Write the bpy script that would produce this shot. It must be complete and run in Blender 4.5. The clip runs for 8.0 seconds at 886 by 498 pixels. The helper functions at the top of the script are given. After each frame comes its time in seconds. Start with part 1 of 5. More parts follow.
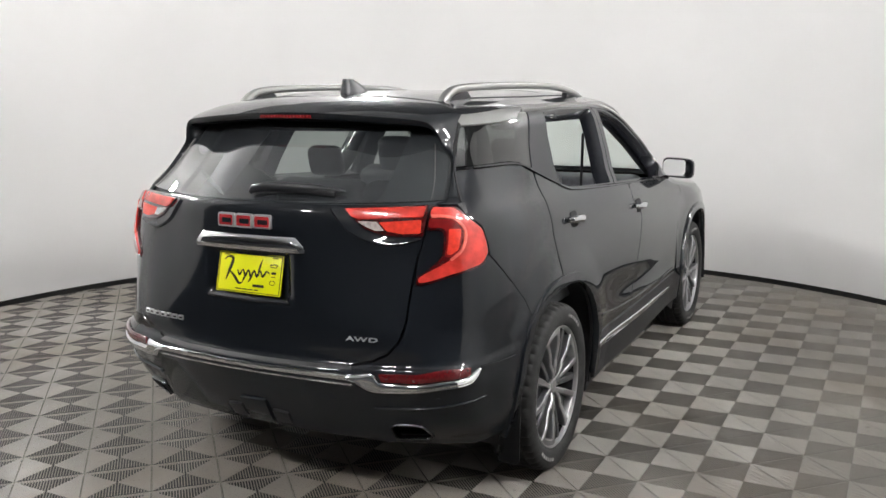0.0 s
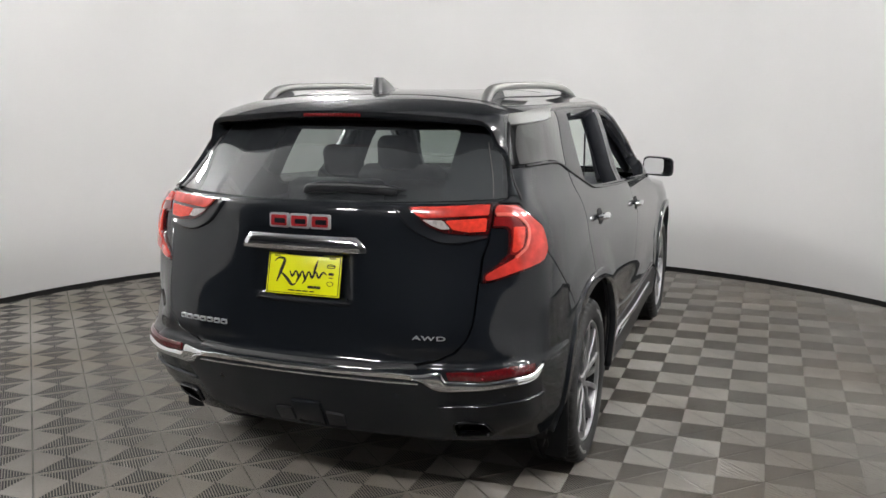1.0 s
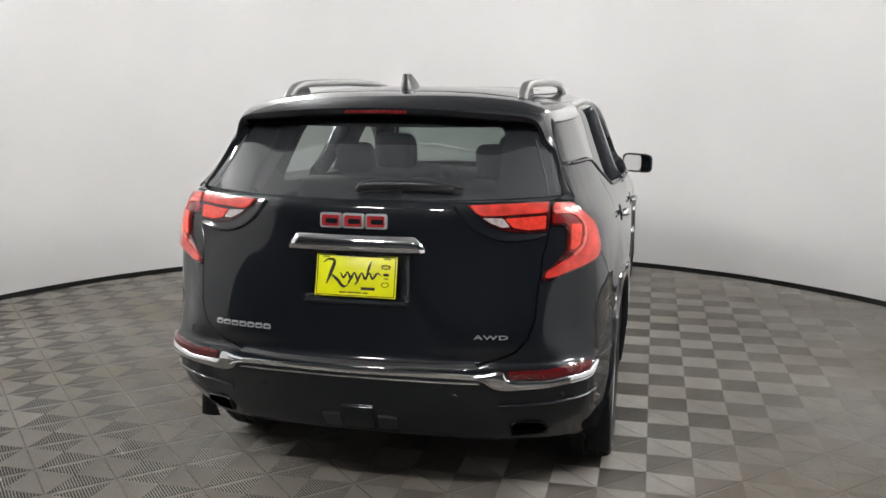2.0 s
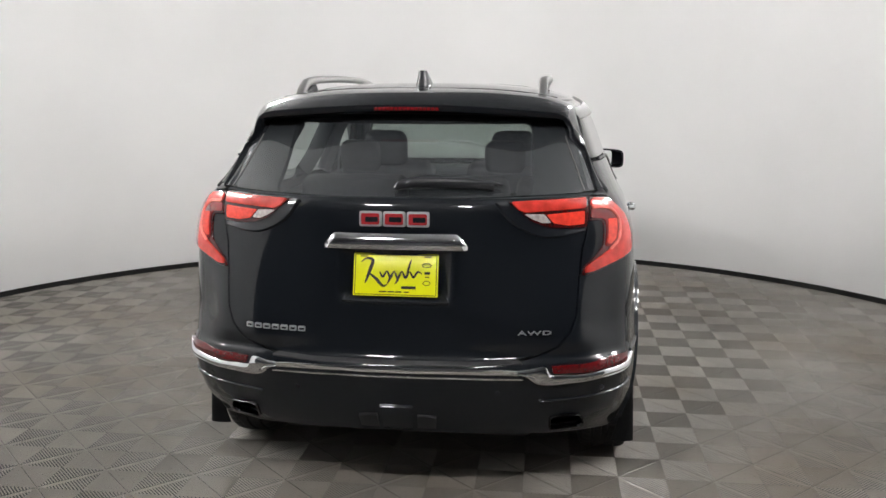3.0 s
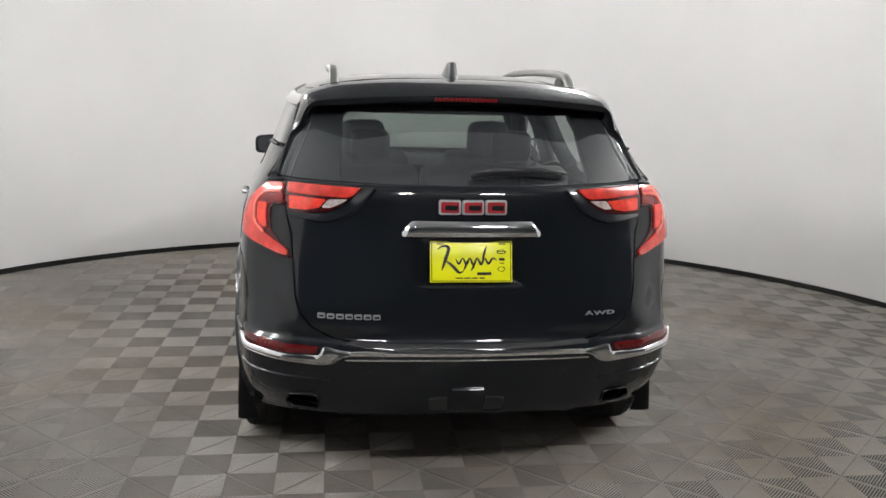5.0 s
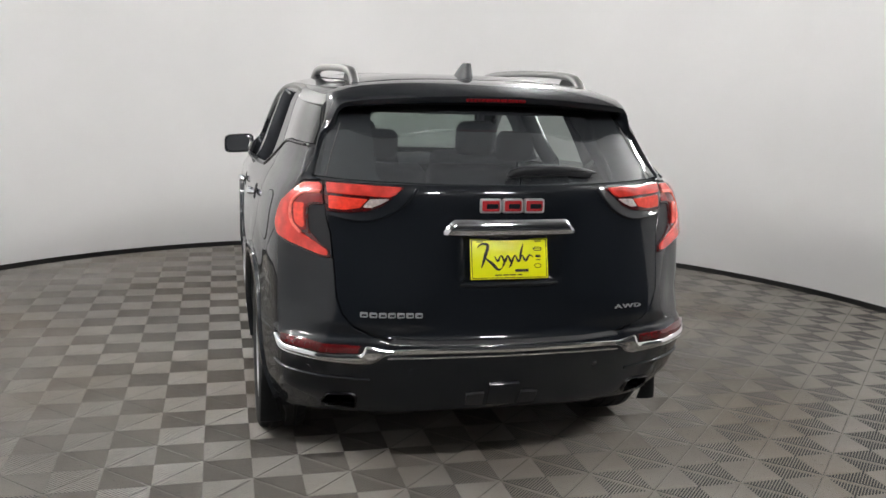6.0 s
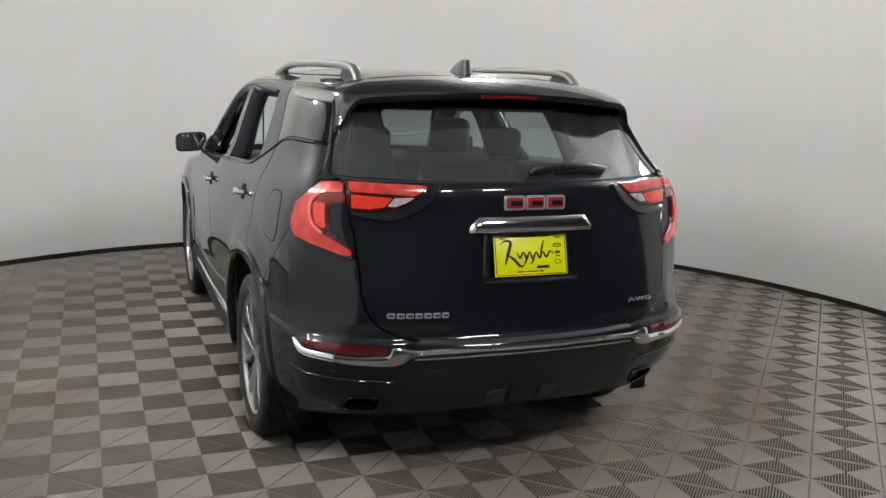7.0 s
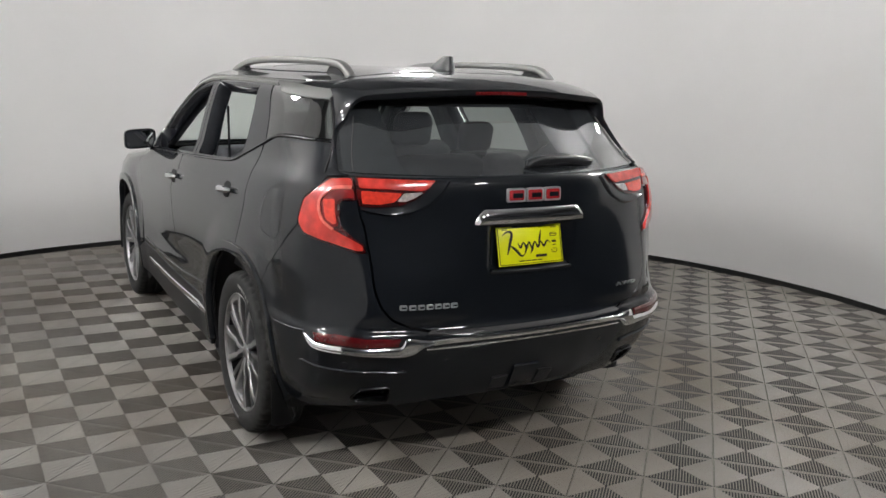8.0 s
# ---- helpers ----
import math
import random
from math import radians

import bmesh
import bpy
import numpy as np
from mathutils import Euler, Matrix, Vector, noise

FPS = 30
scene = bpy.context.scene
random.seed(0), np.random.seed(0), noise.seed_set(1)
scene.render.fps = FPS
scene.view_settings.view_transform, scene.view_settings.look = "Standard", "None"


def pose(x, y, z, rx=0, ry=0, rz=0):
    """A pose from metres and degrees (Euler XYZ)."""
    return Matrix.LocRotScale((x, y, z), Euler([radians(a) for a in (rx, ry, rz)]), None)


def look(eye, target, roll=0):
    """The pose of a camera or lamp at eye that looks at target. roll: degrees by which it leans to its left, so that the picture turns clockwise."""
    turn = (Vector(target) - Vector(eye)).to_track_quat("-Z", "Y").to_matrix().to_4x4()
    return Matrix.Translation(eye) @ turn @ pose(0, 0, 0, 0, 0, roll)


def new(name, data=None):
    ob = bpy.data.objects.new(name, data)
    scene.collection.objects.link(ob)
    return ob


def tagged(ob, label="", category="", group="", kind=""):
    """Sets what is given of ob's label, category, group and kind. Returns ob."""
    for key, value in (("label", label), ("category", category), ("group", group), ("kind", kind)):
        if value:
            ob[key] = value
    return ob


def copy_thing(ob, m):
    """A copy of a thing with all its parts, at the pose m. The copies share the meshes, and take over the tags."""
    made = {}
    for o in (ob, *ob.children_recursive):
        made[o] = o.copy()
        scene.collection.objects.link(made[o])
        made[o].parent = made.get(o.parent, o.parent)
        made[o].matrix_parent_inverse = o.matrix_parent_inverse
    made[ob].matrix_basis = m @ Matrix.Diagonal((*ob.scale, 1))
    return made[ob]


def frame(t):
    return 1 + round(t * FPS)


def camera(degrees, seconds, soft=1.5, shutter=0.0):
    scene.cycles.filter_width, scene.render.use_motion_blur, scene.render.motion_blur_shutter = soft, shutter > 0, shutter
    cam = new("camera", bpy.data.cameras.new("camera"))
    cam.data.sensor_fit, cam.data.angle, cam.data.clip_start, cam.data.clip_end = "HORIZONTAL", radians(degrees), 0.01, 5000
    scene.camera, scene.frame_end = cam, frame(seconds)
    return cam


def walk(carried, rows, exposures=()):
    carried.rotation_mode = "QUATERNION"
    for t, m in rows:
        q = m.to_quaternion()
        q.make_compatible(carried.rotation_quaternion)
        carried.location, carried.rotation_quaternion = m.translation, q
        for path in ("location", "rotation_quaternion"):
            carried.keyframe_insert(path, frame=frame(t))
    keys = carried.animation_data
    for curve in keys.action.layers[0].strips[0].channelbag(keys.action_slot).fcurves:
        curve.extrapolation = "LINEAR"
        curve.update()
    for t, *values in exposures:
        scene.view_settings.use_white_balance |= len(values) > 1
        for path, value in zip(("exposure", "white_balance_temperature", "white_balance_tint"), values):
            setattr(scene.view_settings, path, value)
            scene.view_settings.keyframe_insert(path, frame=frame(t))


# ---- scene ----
cam = camera(53.0, 8.0)
PATH = [
    (0, (2.172, -3.537, 1.641), (1.262, -1.79, 1.293), -0.5),
    (0.5, (1.907, -3.745, 1.647), (1.164, -1.923, 1.288), -0.1),
    (1, (1.603, -3.806, 1.64), (0.922, -1.958, 1.291), -0.1),
    (2.5, (0.779, -3.988, 1.637), (0.451, -2.048, 1.277), 0.2),
    (3, (0.536, -4.018, 1.635), (0.303, -2.065, 1.275), 0.1),
    (3.5, (0.224, -4.135, 1.622), (0.14, -2.17, 1.263), 0.3),
    (4, (-0.035, -4.116, 1.633), (0.022, -2.154, 1.252), 0.7),
    (4.5, (-0.273, -4.133, 1.64), (-0.121, -2.176, 1.256), 1.0),
    (6, (-1.05, -4.077, 1.634), (-0.568, -2.173, 1.256), 1.8),
    (6.5, (-1.363, -4.047, 1.638), (-0.743, -2.185, 1.253), 1.6),
    (7, (-1.539, -3.889, 1.62), (-0.807, -2.067, 1.242), 1.9),
    (7.5, (-1.754, -3.806, 1.623), (-0.905, -2.036, 1.24), 2.2),
    (8, (-1.986, -3.791, 1.64), (-1.027, -2.081, 1.245), 1.6),
]
EXPOSURES = [(0, .43), (.5, .43), (1, .26), (2.5, .36), (3.5, .34), (4.5, .32), (6, .24), (6.5, -.02), (8.0, 0)]
walk(cam, [(t, look(eye, target, roll)) for t, eye, target, roll in PATH], EXPOSURES)

# ---- world and light ----
world = bpy.data.worlds.new("world")
scene.world = world
world.use_nodes = True
world.node_tree.nodes["Background"].inputs[0].default_value = (0.5, 0.52, 0.55, 1)
world.node_tree.nodes["Background"].inputs[1].default_value = 0.02

BOOTH_GLOW, GARAGE_GLOW = 84.0, 165.0       # emission of the added, unseen flood lights on the booth wall and of the garage panels


# ---- materials ----
def mat(name, color, rough=0.5, metal=0.0, coat=0.0, var=0.0, scale=20.0, bump=0.0, bscale=200.0, spec=0.5, rvar=0.0, coat_rough=0.03, coat_ior=1.5):
    m = bpy.data.materials.new(name)
    m.use_nodes = True
    nt = m.node_tree
    b = nt.nodes["Principled BSDF"]
    b.inputs["Base Color"].default_value = (*color, 1)
    b.inputs["Roughness"].default_value = rough
    b.inputs["Metallic"].default_value = metal
    b.inputs["Coat Weight"].default_value = coat
    b.inputs["Coat Roughness"].default_value = coat_rough
    b.inputs["Coat IOR"].default_value = coat_ior
    b.inputs["Specular IOR Level"].default_value = spec
    tc = nt.nodes.new("ShaderNodeTexCoord")
    if var or rvar:
        n = nt.nodes.new("ShaderNodeTexNoise")
        n.inputs["Scale"].default_value = scale
        n.inputs["Detail"].default_value = 6
        nt.links.new(tc.outputs["Object"], n.inputs["Vector"])
        if var:
            r = nt.nodes.new("ShaderNodeValToRGB")
            r.color_ramp.elements[0].position, r.color_ramp.elements[1].position = 0.3, 0.7
            r.color_ramp.elements[0].color = (*[c * (1 - var) for c in color], 1)
            r.color_ramp.elements[1].color = (*[min(1, c * (1 + var)) for c in color], 1)
            nt.links.new(n.outputs["Fac"], r.inputs["Fac"])
            nt.links.new(r.outputs["Color"], b.inputs["Base Color"])
        if rvar:
            mr = nt.nodes.new("ShaderNodeMapRange")
            mr.inputs["To Min"].default_value, mr.inputs["To Max"].default_value = max(0, rough - rvar), rough + rvar
            nt.links.new(n.outputs["Fac"], mr.inputs["Value"])
            nt.links.new(mr.outputs["Result"], b.inputs["Roughness"])
    if bump:
        n2 = nt.nodes.new("ShaderNodeTexNoise")
        n2.inputs["Scale"].default_value = bscale
        n2.inputs["Detail"].default_value = 4
        nt.links.new(tc.outputs["Object"], n2.inputs["Vector"])
        bp = nt.nodes.new("ShaderNodeBump")
        bp.inputs["Strength"].default_value = bump
        bp.inputs["Distance"].default_value = 0.002
        nt.links.new(n2.outputs["Fac"], bp.inputs["Height"])
        nt.links.new(bp.outputs["Normal"], b.inputs["Normal"])
    return m


def pane(name, tint, gloss=1.0, rough=0.01, haze=0.0):
    """A thin pane: tinted see-through under an even painted haze, with a gloss that follows Fresnel."""
    m = bpy.data.materials.new(name)
    m.use_nodes = True
    nt = m.node_tree
    nt.nodes.remove(nt.nodes["Principled BSDF"])
    t = nt.nodes.new("ShaderNodeBsdfTransparent")
    t.inputs["Color"].default_value = (*tint, 1)
    g = nt.nodes.new("ShaderNodeBsdfGlossy")
    g.inputs["Roughness"].default_value = rough
    f = nt.nodes.new("ShaderNodeLayerWeight")
    p = nt.nodes.new("ShaderNodeMath")
    p.operation = "POWER"
    p.inputs[1].default_value = 5
    k = nt.nodes.new("ShaderNodeMath")
    k.operation = "MULTIPLY_ADD"
    k.inputs[1].default_value, k.inputs[2].default_value = .92 * gloss, .045 * gloss
    k.use_clamp = True
    mix = nt.nodes.new("ShaderNodeMixShader")
    nt.links.new(f.outputs["Facing"], p.inputs[0])
    nt.links.new(p.outputs["Value"], k.inputs[0])
    nt.links.new(k.outputs["Value"], mix.inputs["Fac"])
    # pale diffuse share: faint reflected light put into the pane's colour
    veil = nt.nodes.new("ShaderNodeBsdfDiffuse")
    veil.inputs["Color"].default_value = (.42, .45, .50, 1)
    veiled = nt.nodes.new("ShaderNodeMixShader")
    veiled.inputs["Fac"].default_value = haze
    nt.links.new(t.outputs["BSDF"], veiled.inputs[1])
    nt.links.new(veil.outputs["BSDF"], veiled.inputs[2])
    nt.links.new(veiled.outputs["Shader"], mix.inputs[1])
    nt.links.new(g.outputs["BSDF"], mix.inputs[2])
    nt.links.new(mix.outputs["Shader"], nt.nodes["Material Output"].inputs["Surface"])
    return m


def glow(name, color, strength):
    m = bpy.data.materials.new(name)
    m.use_nodes = True
    b = m.node_tree.nodes["Principled BSDF"]
    b.inputs["Base Color"].default_value = (*color, 1)
    b.inputs["Emission Color"].default_value = (*color, 1)
    b.inputs["Emission Strength"].default_value = strength
    return m


PAINT = mat("black_paint", (0.0072, 0.0090, 0.0122), rough=0.4, coat=1.0, var=0.12, scale=900, spec=0.08, coat_rough=0.03, coat_ior=1.52)
INNER = mat("black_inner", (0.02, 0.02, 0.022), rough=0.8, var=0.2, scale=30)
PLASTIC = mat("black_plastic", (0.015, 0.015, 0.017), rough=0.42, var=0.15, scale=40, bump=0.25, bscale=700)
GLOSSBLK = mat("gloss_black", (0.018, 0.0195, 0.024), rough=0.08, var=0.1, scale=50)
CHROME = mat("chrome", (0.80, 0.81, 0.83), rough=0.05, metal=1.0, rvar=0.02, scale=30)
SATIN = mat("satin_metal", (0.40, 0.40, 0.39), rough=0.48, metal=1.0, rvar=0.05, scale=60)
WEDGE = mat("satin_grey", (0.22, 0.22, 0.215), rough=0.5, metal=0.35, rvar=0.05, scale=60)
SMOKED = mat("smoked_chrome", (.09, .09, .095), .22, 1.0, rvar=.05, scale=40)
RUBBER = mat("tyre_rubber", (0.019, 0.019, 0.019), rough=0.72, var=0.35, scale=25, bump=0.3, bscale=400)
ALLOY = mat("machined_alloy", (0.54, 0.54, 0.55), rough=0.36, metal=1.0, rvar=0.05, scale=40)
POCKET = mat("grey_alloy", (0.02, 0.02, 0.022), rough=0.3, metal=0.6, var=0.2, scale=40)
SPOKEGREY = mat("grey_spoke_paint", (0.11, 0.11, 0.113), rough=0.35, metal=0.6, rvar=0.05, scale=40)
SCUFF = mat("pale_sidewall_writing", (0.30, 0.30, 0.29), rough=0.8, var=0.5, scale=60)
DISC = mat("cast_iron", (0.22, 0.21, 0.2), rough=0.38, metal=1.0, var=0.3, scale=60)
RED = mat("red_lens", (0.62, 0.042, 0.030), rough=0.22, coat=1.0, var=0.28, scale=22)
LIGHTRED = mat("pale_red_guide", (0.88, 0.16, 0.12), rough=0.15, coat=1.0, var=0.2, scale=40)
REDDEEP = mat("smoked_red_lens", (0.20, 0.010, 0.011), rough=0.15, coat=1.0, var=0.25, scale=25)
REDHOT = mat("bright_red_lens", (0.84, 0.060, 0.036), rough=0.12, coat=1.0, var=0.15, scale=60)
CLEAR = mat("clear_lens", (0.52, 0.47, 0.46), rough=0.1, coat=1.0, var=0.35, scale=60)
STOPRED = mat("stop_lamp_red", (0.20, 0.007, 0.010), rough=0.15, coat=1.0, var=0.3, scale=120)
REFLEX = mat("red_reflector", (0.10, 0.004, 0.006), rough=0.12, coat=1.0, var=0.3, scale=120)
YELLOW = mat("yellow_plate", (0.90, 0.90, 0.006), rough=0.32, var=0.04, scale=12)
INK = mat("black_ink", (0.012, 0.012, 0.008), rough=0.5)
LAMPBASE = mat("dark_red_lamp_base", (0.075, 0.004, 0.005), rough=0.2, coat=1.0, var=0.2, scale=40)
FINM = mat("satin_black", (0.016, 0.017, 0.020), rough=0.33, var=0.15, scale=40)
FLAPM = mat("black_flap_plastic", (0.005, 0.005, 0.0055), rough=0.5, var=0.2, scale=40, spec=0.15)
BADGERED = mat("badge_red", (0.42, 0.03, 0.035), rough=0.25, coat=0.6, var=0.1, scale=90)
CLOTH = mat("black_leather", (0.075, 0.075, 0.083), rough=0.5, var=0.25, scale=25, bump=0.4, bscale=250)
LINER = mat("grey_headliner", (0.16, 0.155, 0.15), rough=0.9, var=0.1, scale=50)
TRIMIN = mat("dark_cabin_plastic", (0.095, 0.098, 0.11), rough=0.6, var=0.2, scale=30)
# the rear glass gets a painted haze that lifts its blacks like dim reflections
REARGLASS = pane("privacy_glass", (0.30, 0.335, 0.32), gloss=2.0, haze=0.07)
QGLASS = pane("quarter_privacy_glass", (0.11, 0.12, 0.115), gloss=2.3)
WINDOW = pane("green_glass", (0.80, 0.87, 0.83))
MIRROR = mat("mirror_glass", (0.88, 0.89, 0.9), rough=0.01, metal=1.0)
WALLM = mat("wall_white", (0.86, 0.853, 0.845), rough=0.75, var=0.035, scale=0.7, bump=0.05, bscale=60)
# for the added ceiling part that darkens reflections
DIMCEIL = mat("dim_ceiling_grey", (0.10, 0.10, 0.105), rough=0.85, var=0.05, scale=1.2)
CEILM = mat("ceiling_white", (0.55, 0.555, 0.56), rough=0.8, var=0.03, scale=1.2)
BASEM = mat("black_skirting", (0.008, 0.008, 0.008), rough=0.5, var=0.2, scale=12)
DARKW = mat("grey_garage_wall", (0.13, 0.135, 0.145), rough=0.85, var=0.10, scale=0.8, bump=0.1, bscale=40)
SLAB = mat("dark_subfloor", (0.008, 0.008, 0.008), rough=0.8, var=0.4, scale=3)
FLOODM = glow("flood_glass", (1.0, 0.99, 0.98), BOOTH_GLOW)
GLOWM = glow("led_panel", (1.0, 0.99, 0.985), GARAGE_GLOW)
BADGE = mat("bright_badge", (0.56, 0.57, 0.58), rough=0.35, metal=0.7, rvar=0.05, scale=80)
DARKTRIM = mat("dark_chrome", (0.09, 0.09, 0.095), rough=0.25, metal=1.0, rvar=0.05, scale=60)
FRAMEM = mat("lamp_frame", (0.6, 0.6, 0.6), rough=0.5, var=0.1, scale=9)


def tile_material():
    """Grey ribbed plastic: each tile a little different, with faint grime and drips."""
    m = mat("grey_rib_tile", (0.262, 0.244, 0.218), rough=0.2, var=0.10, scale=1.6, rvar=0.03, spec=0.65)
    nt = m.node_tree
    b = nt.nodes["Principled BSDF"]
    src = b.inputs["Base Color"].links[0].from_socket
    info = nt.nodes.new("ShaderNodeObjectInfo")
    geo = nt.nodes.new("ShaderNodeNewGeometry")
    n = nt.nodes.new("ShaderNodeTexNoise")
    n.inputs["Scale"].default_value, n.inputs["Detail"].default_value = 0.55, 5
    nt.links.new(geo.outputs["Position"], n.inputs["Vector"])
    mr = nt.nodes.new("ShaderNodeMapRange")
    mr.inputs["From Min"].default_value, mr.inputs["From Max"].default_value = 0.3, 0.7
    mr.inputs["To Min"].default_value, mr.inputs["To Max"].default_value = 0.82, 1.12
    nt.links.new(n.outputs["Fac"], mr.inputs["Value"])
    n3 = nt.nodes.new("ShaderNodeTexNoise")
    n3.inputs["Scale"].default_value, n3.inputs["Detail"].default_value = 24, 3
    nt.links.new(geo.outputs["Position"], n3.inputs["Vector"])
    sp = nt.nodes.new("ShaderNodeMapRange")
    sp.inputs["From Min"].default_value, sp.inputs["From Max"].default_value = 0.68, 0.78
    sp.inputs["To Min"].default_value, sp.inputs["To Max"].default_value = 1.0, 0.6
    nt.links.new(n3.outputs["Fac"], sp.inputs["Value"])
    rr = nt.nodes.new("ShaderNodeMapRange")
    rr.inputs["To Min"].default_value, rr.inputs["To Max"].default_value = 0.94, 1.06
    nt.links.new(info.outputs["Random"], rr.inputs["Value"])
    # warm mud stains in large soft patches
    n5 = nt.nodes.new("ShaderNodeTexNoise")
    n5.inputs["Scale"].default_value, n5.inputs["Detail"].default_value = 0.9, 6
    nt.links.new(geo.outputs["Position"], n5.inputs["Vector"])
    m5 = nt.nodes.new("ShaderNodeMapRange")
    m5.inputs["From Min"].default_value, m5.inputs["From Max"].default_value = 0.46, 0.72
    m5.inputs["To Min"].default_value, m5.inputs["To Max"].default_value = 0.0, 0.55
    nt.links.new(n5.outputs["Fac"], m5.inputs["Value"])
    mud = nt.nodes.new("ShaderNodeMix")
    mud.data_type = "RGBA"
    mud.inputs[7].default_value = (0.200, 0.160, 0.118, 1)
    nt.links.new(m5.outputs["Result"], mud.inputs[0])
    nt.links.new(src, mud.inputs[6])
    a = mud.outputs[2]
    for f in (mr.outputs["Result"], sp.outputs["Result"], rr.outputs["Result"]):
        mx = nt.nodes.new("ShaderNodeVectorMath")
        mx.operation = "SCALE"
        nt.links.new(a, mx.inputs[0])
        nt.links.new(f, mx.inputs["Scale"])
        a = mx.outputs["Vector"]
    nt.links.new(a, b.inputs["Base Color"])
    return m


TILE = tile_material()


# ---- mesh helpers ----
def raw(name, verts, faces, material, parent=None, label="", smooth=False, normals=None):
    me = bpy.data.meshes.new(name)
    me.from_pydata([tuple(v) for v in verts], [], faces)
    me.materials.append(material)
    if smooth or normals is not None:
        me.polygons.foreach_set("use_smooth", [True] * len(me.polygons))
    if normals is not None:
        me.normals_split_custom_set([tuple(n) for n in normals])
    me.update()
    ob = new(name, me)
    if parent:
        ob.parent = parent
    return tagged(ob, label)


def part(name, bm, material, parent, label="", smooth=False):
    me = bpy.data.meshes.new(name)
    bmesh.ops.recalc_face_normals(bm, faces=bm.faces)
    bm.to_mesh(me)
    bm.free()
    me.materials.append(material)
    if smooth:
        me.polygons.foreach_set("use_smooth", [True] * len(me.polygons))
        me.set_sharp_from_angle(angle=radians(40))
    ob = new(name, me)
    if parent:
        ob.parent = parent
    return tagged(ob, label)


def add_box(bm, cx, cy, cz, sx, sy, sz, r=0.0, m=None, seg=2):
    res = bmesh.ops.create_cube(bm, size=1)
    vs = res["verts"]
    for v in vs:
        v.co = Vector((v.co.x * sx, v.co.y * sy, v.co.z * sz))
    if r:
        es = list({e for v in vs for e in v.link_edges})
        out = bmesh.ops.bevel(bm, geom=es, offset=r, segments=seg, affect="EDGES", profile=0.5)
        vs = list({v for f in out["faces"] for v in f.verts} | {v for v in vs if v.is_valid})
    t = Matrix.Translation((cx, cy, cz)) @ (m or Matrix())
    for v in vs:
        v.co = t @ v.co
    return vs


def box(name, c, s, material, parent, r=0.005, m=None, label="", seg=2):
    bm = bmesh.new()
    add_box(bm, *c, *s, r, m, seg)
    return part(name, bm, material, parent, label, smooth=True)


def lathe(name, profile, material, parent, n=64, closed=False, label="", bumpf=None):
    """Turns (x, r) rows about the x axis."""
    verts, faces = [], []
    k = len(profile)
    for i in range(n):
        a = 2 * math.pi * i / n
        for j, (x, r) in enumerate(profile):
            rr = r + (bumpf(i, j) if bumpf else 0)
            verts.append((x, rr * math.cos(a), rr * math.sin(a)))
    for i in range(n):
        for j in range(k if closed else k - 1):
            j2 = (j + 1) % k
            i2 = (i + 1) % n
            faces.append((i * k + j, i * k + j2, i2 * k + j2, i2 * k + j))
    bm = bmesh.new()
    vs = [bm.verts.new(v) for v in verts]
    for f in faces:
        bm.faces.new([vs[q] for q in f])
    return part(name, bm, material, parent, label, smooth=True)


def sweep(name, path, prof, material, parent, label="", up=(0, 0, 1), scales=None):
    """A closed profile of (side, up) offsets along a path, capped at both ends."""
    bm = bmesh.new()
    rings = []
    n = len(path)
    for i, p in enumerate(path):
        p = Vector(p)
        d = (Vector(path[min(i + 1, n - 1)]) - Vector(path[max(i - 1, 0)])).normalized()
        side = d.cross(Vector(up)).normalized()
        u = side.cross(d).normalized()
        k = scales[i] if scales else (1, 1)
        rings.append([bm.verts.new(p + side * a * k[0] + u * b * k[1]) for a, b in prof])
    k = len(prof)
    for i in range(n - 1):
        for j in range(k):
            bm.faces.new((rings[i][j], rings[i][(j + 1) % k], rings[i + 1][(j + 1) % k], rings[i + 1][j]))
    bm.faces.new(rings[0])
    bm.faces.new(rings[-1][::-1])
    return part(name, bm, material, parent, label, smooth=True)


def oval(a, b, n=12, p=2.0):
    out = []
    for i in range(n):
        t = 2 * math.pi * i / n
        c, s = math.cos(t), math.sin(t)
        out.append((a * math.copysign(abs(c) ** (2 / p), c), b * math.copysign(abs(s) ** (2 / p), s)))
    return out


def lerp_table(tab, v):
    """Smooth (monotone cubic) reading of a table of (v, value)."""
    if v <= tab[0][0]:
        return tab[0][1]
    if v >= tab[-1][0]:
        return tab[-1][1]
    for i in range(len(tab) - 1):
        if v <= tab[i + 1][0]:
            break
    x0, y0 = tab[i]
    x1, y1 = tab[i + 1]
    d = (y1 - y0) / (x1 - x0)

    def slope(j):
        if j <= 0 or j >= len(tab) - 1:
            return (tab[min(j + 1, len(tab) - 1)][1] - tab[max(j - 1, 0)][1]) / (tab[min(j + 1, len(tab) - 1)][0] - tab[max(j - 1, 0)][0])
        a = (tab[j][1] - tab[j - 1][1]) / (tab[j][0] - tab[j - 1][0])
        b = (tab[j + 1][1] - tab[j][1]) / (tab[j + 1][0] - tab[j][0])
        return 0 if a * b <= 0 else 2 * a * b / (a + b)
    m0, m1 = slope(i), slope(i + 1)
    h = x1 - x0
    t = (v - x0) / h
    return (2 * t ** 3 - 3 * t * t + 1) * y0 + (t ** 3 - 2 * t * t + t) * h * m0 + (3 * t * t - 2 * t ** 3) * y1 + (t ** 3 - t * t) * h * m1


def smooth01(a, b, v):
    t = min(1, max(0, (v - a) / (b - a)))
    return t * t * (3 - 2 * t)


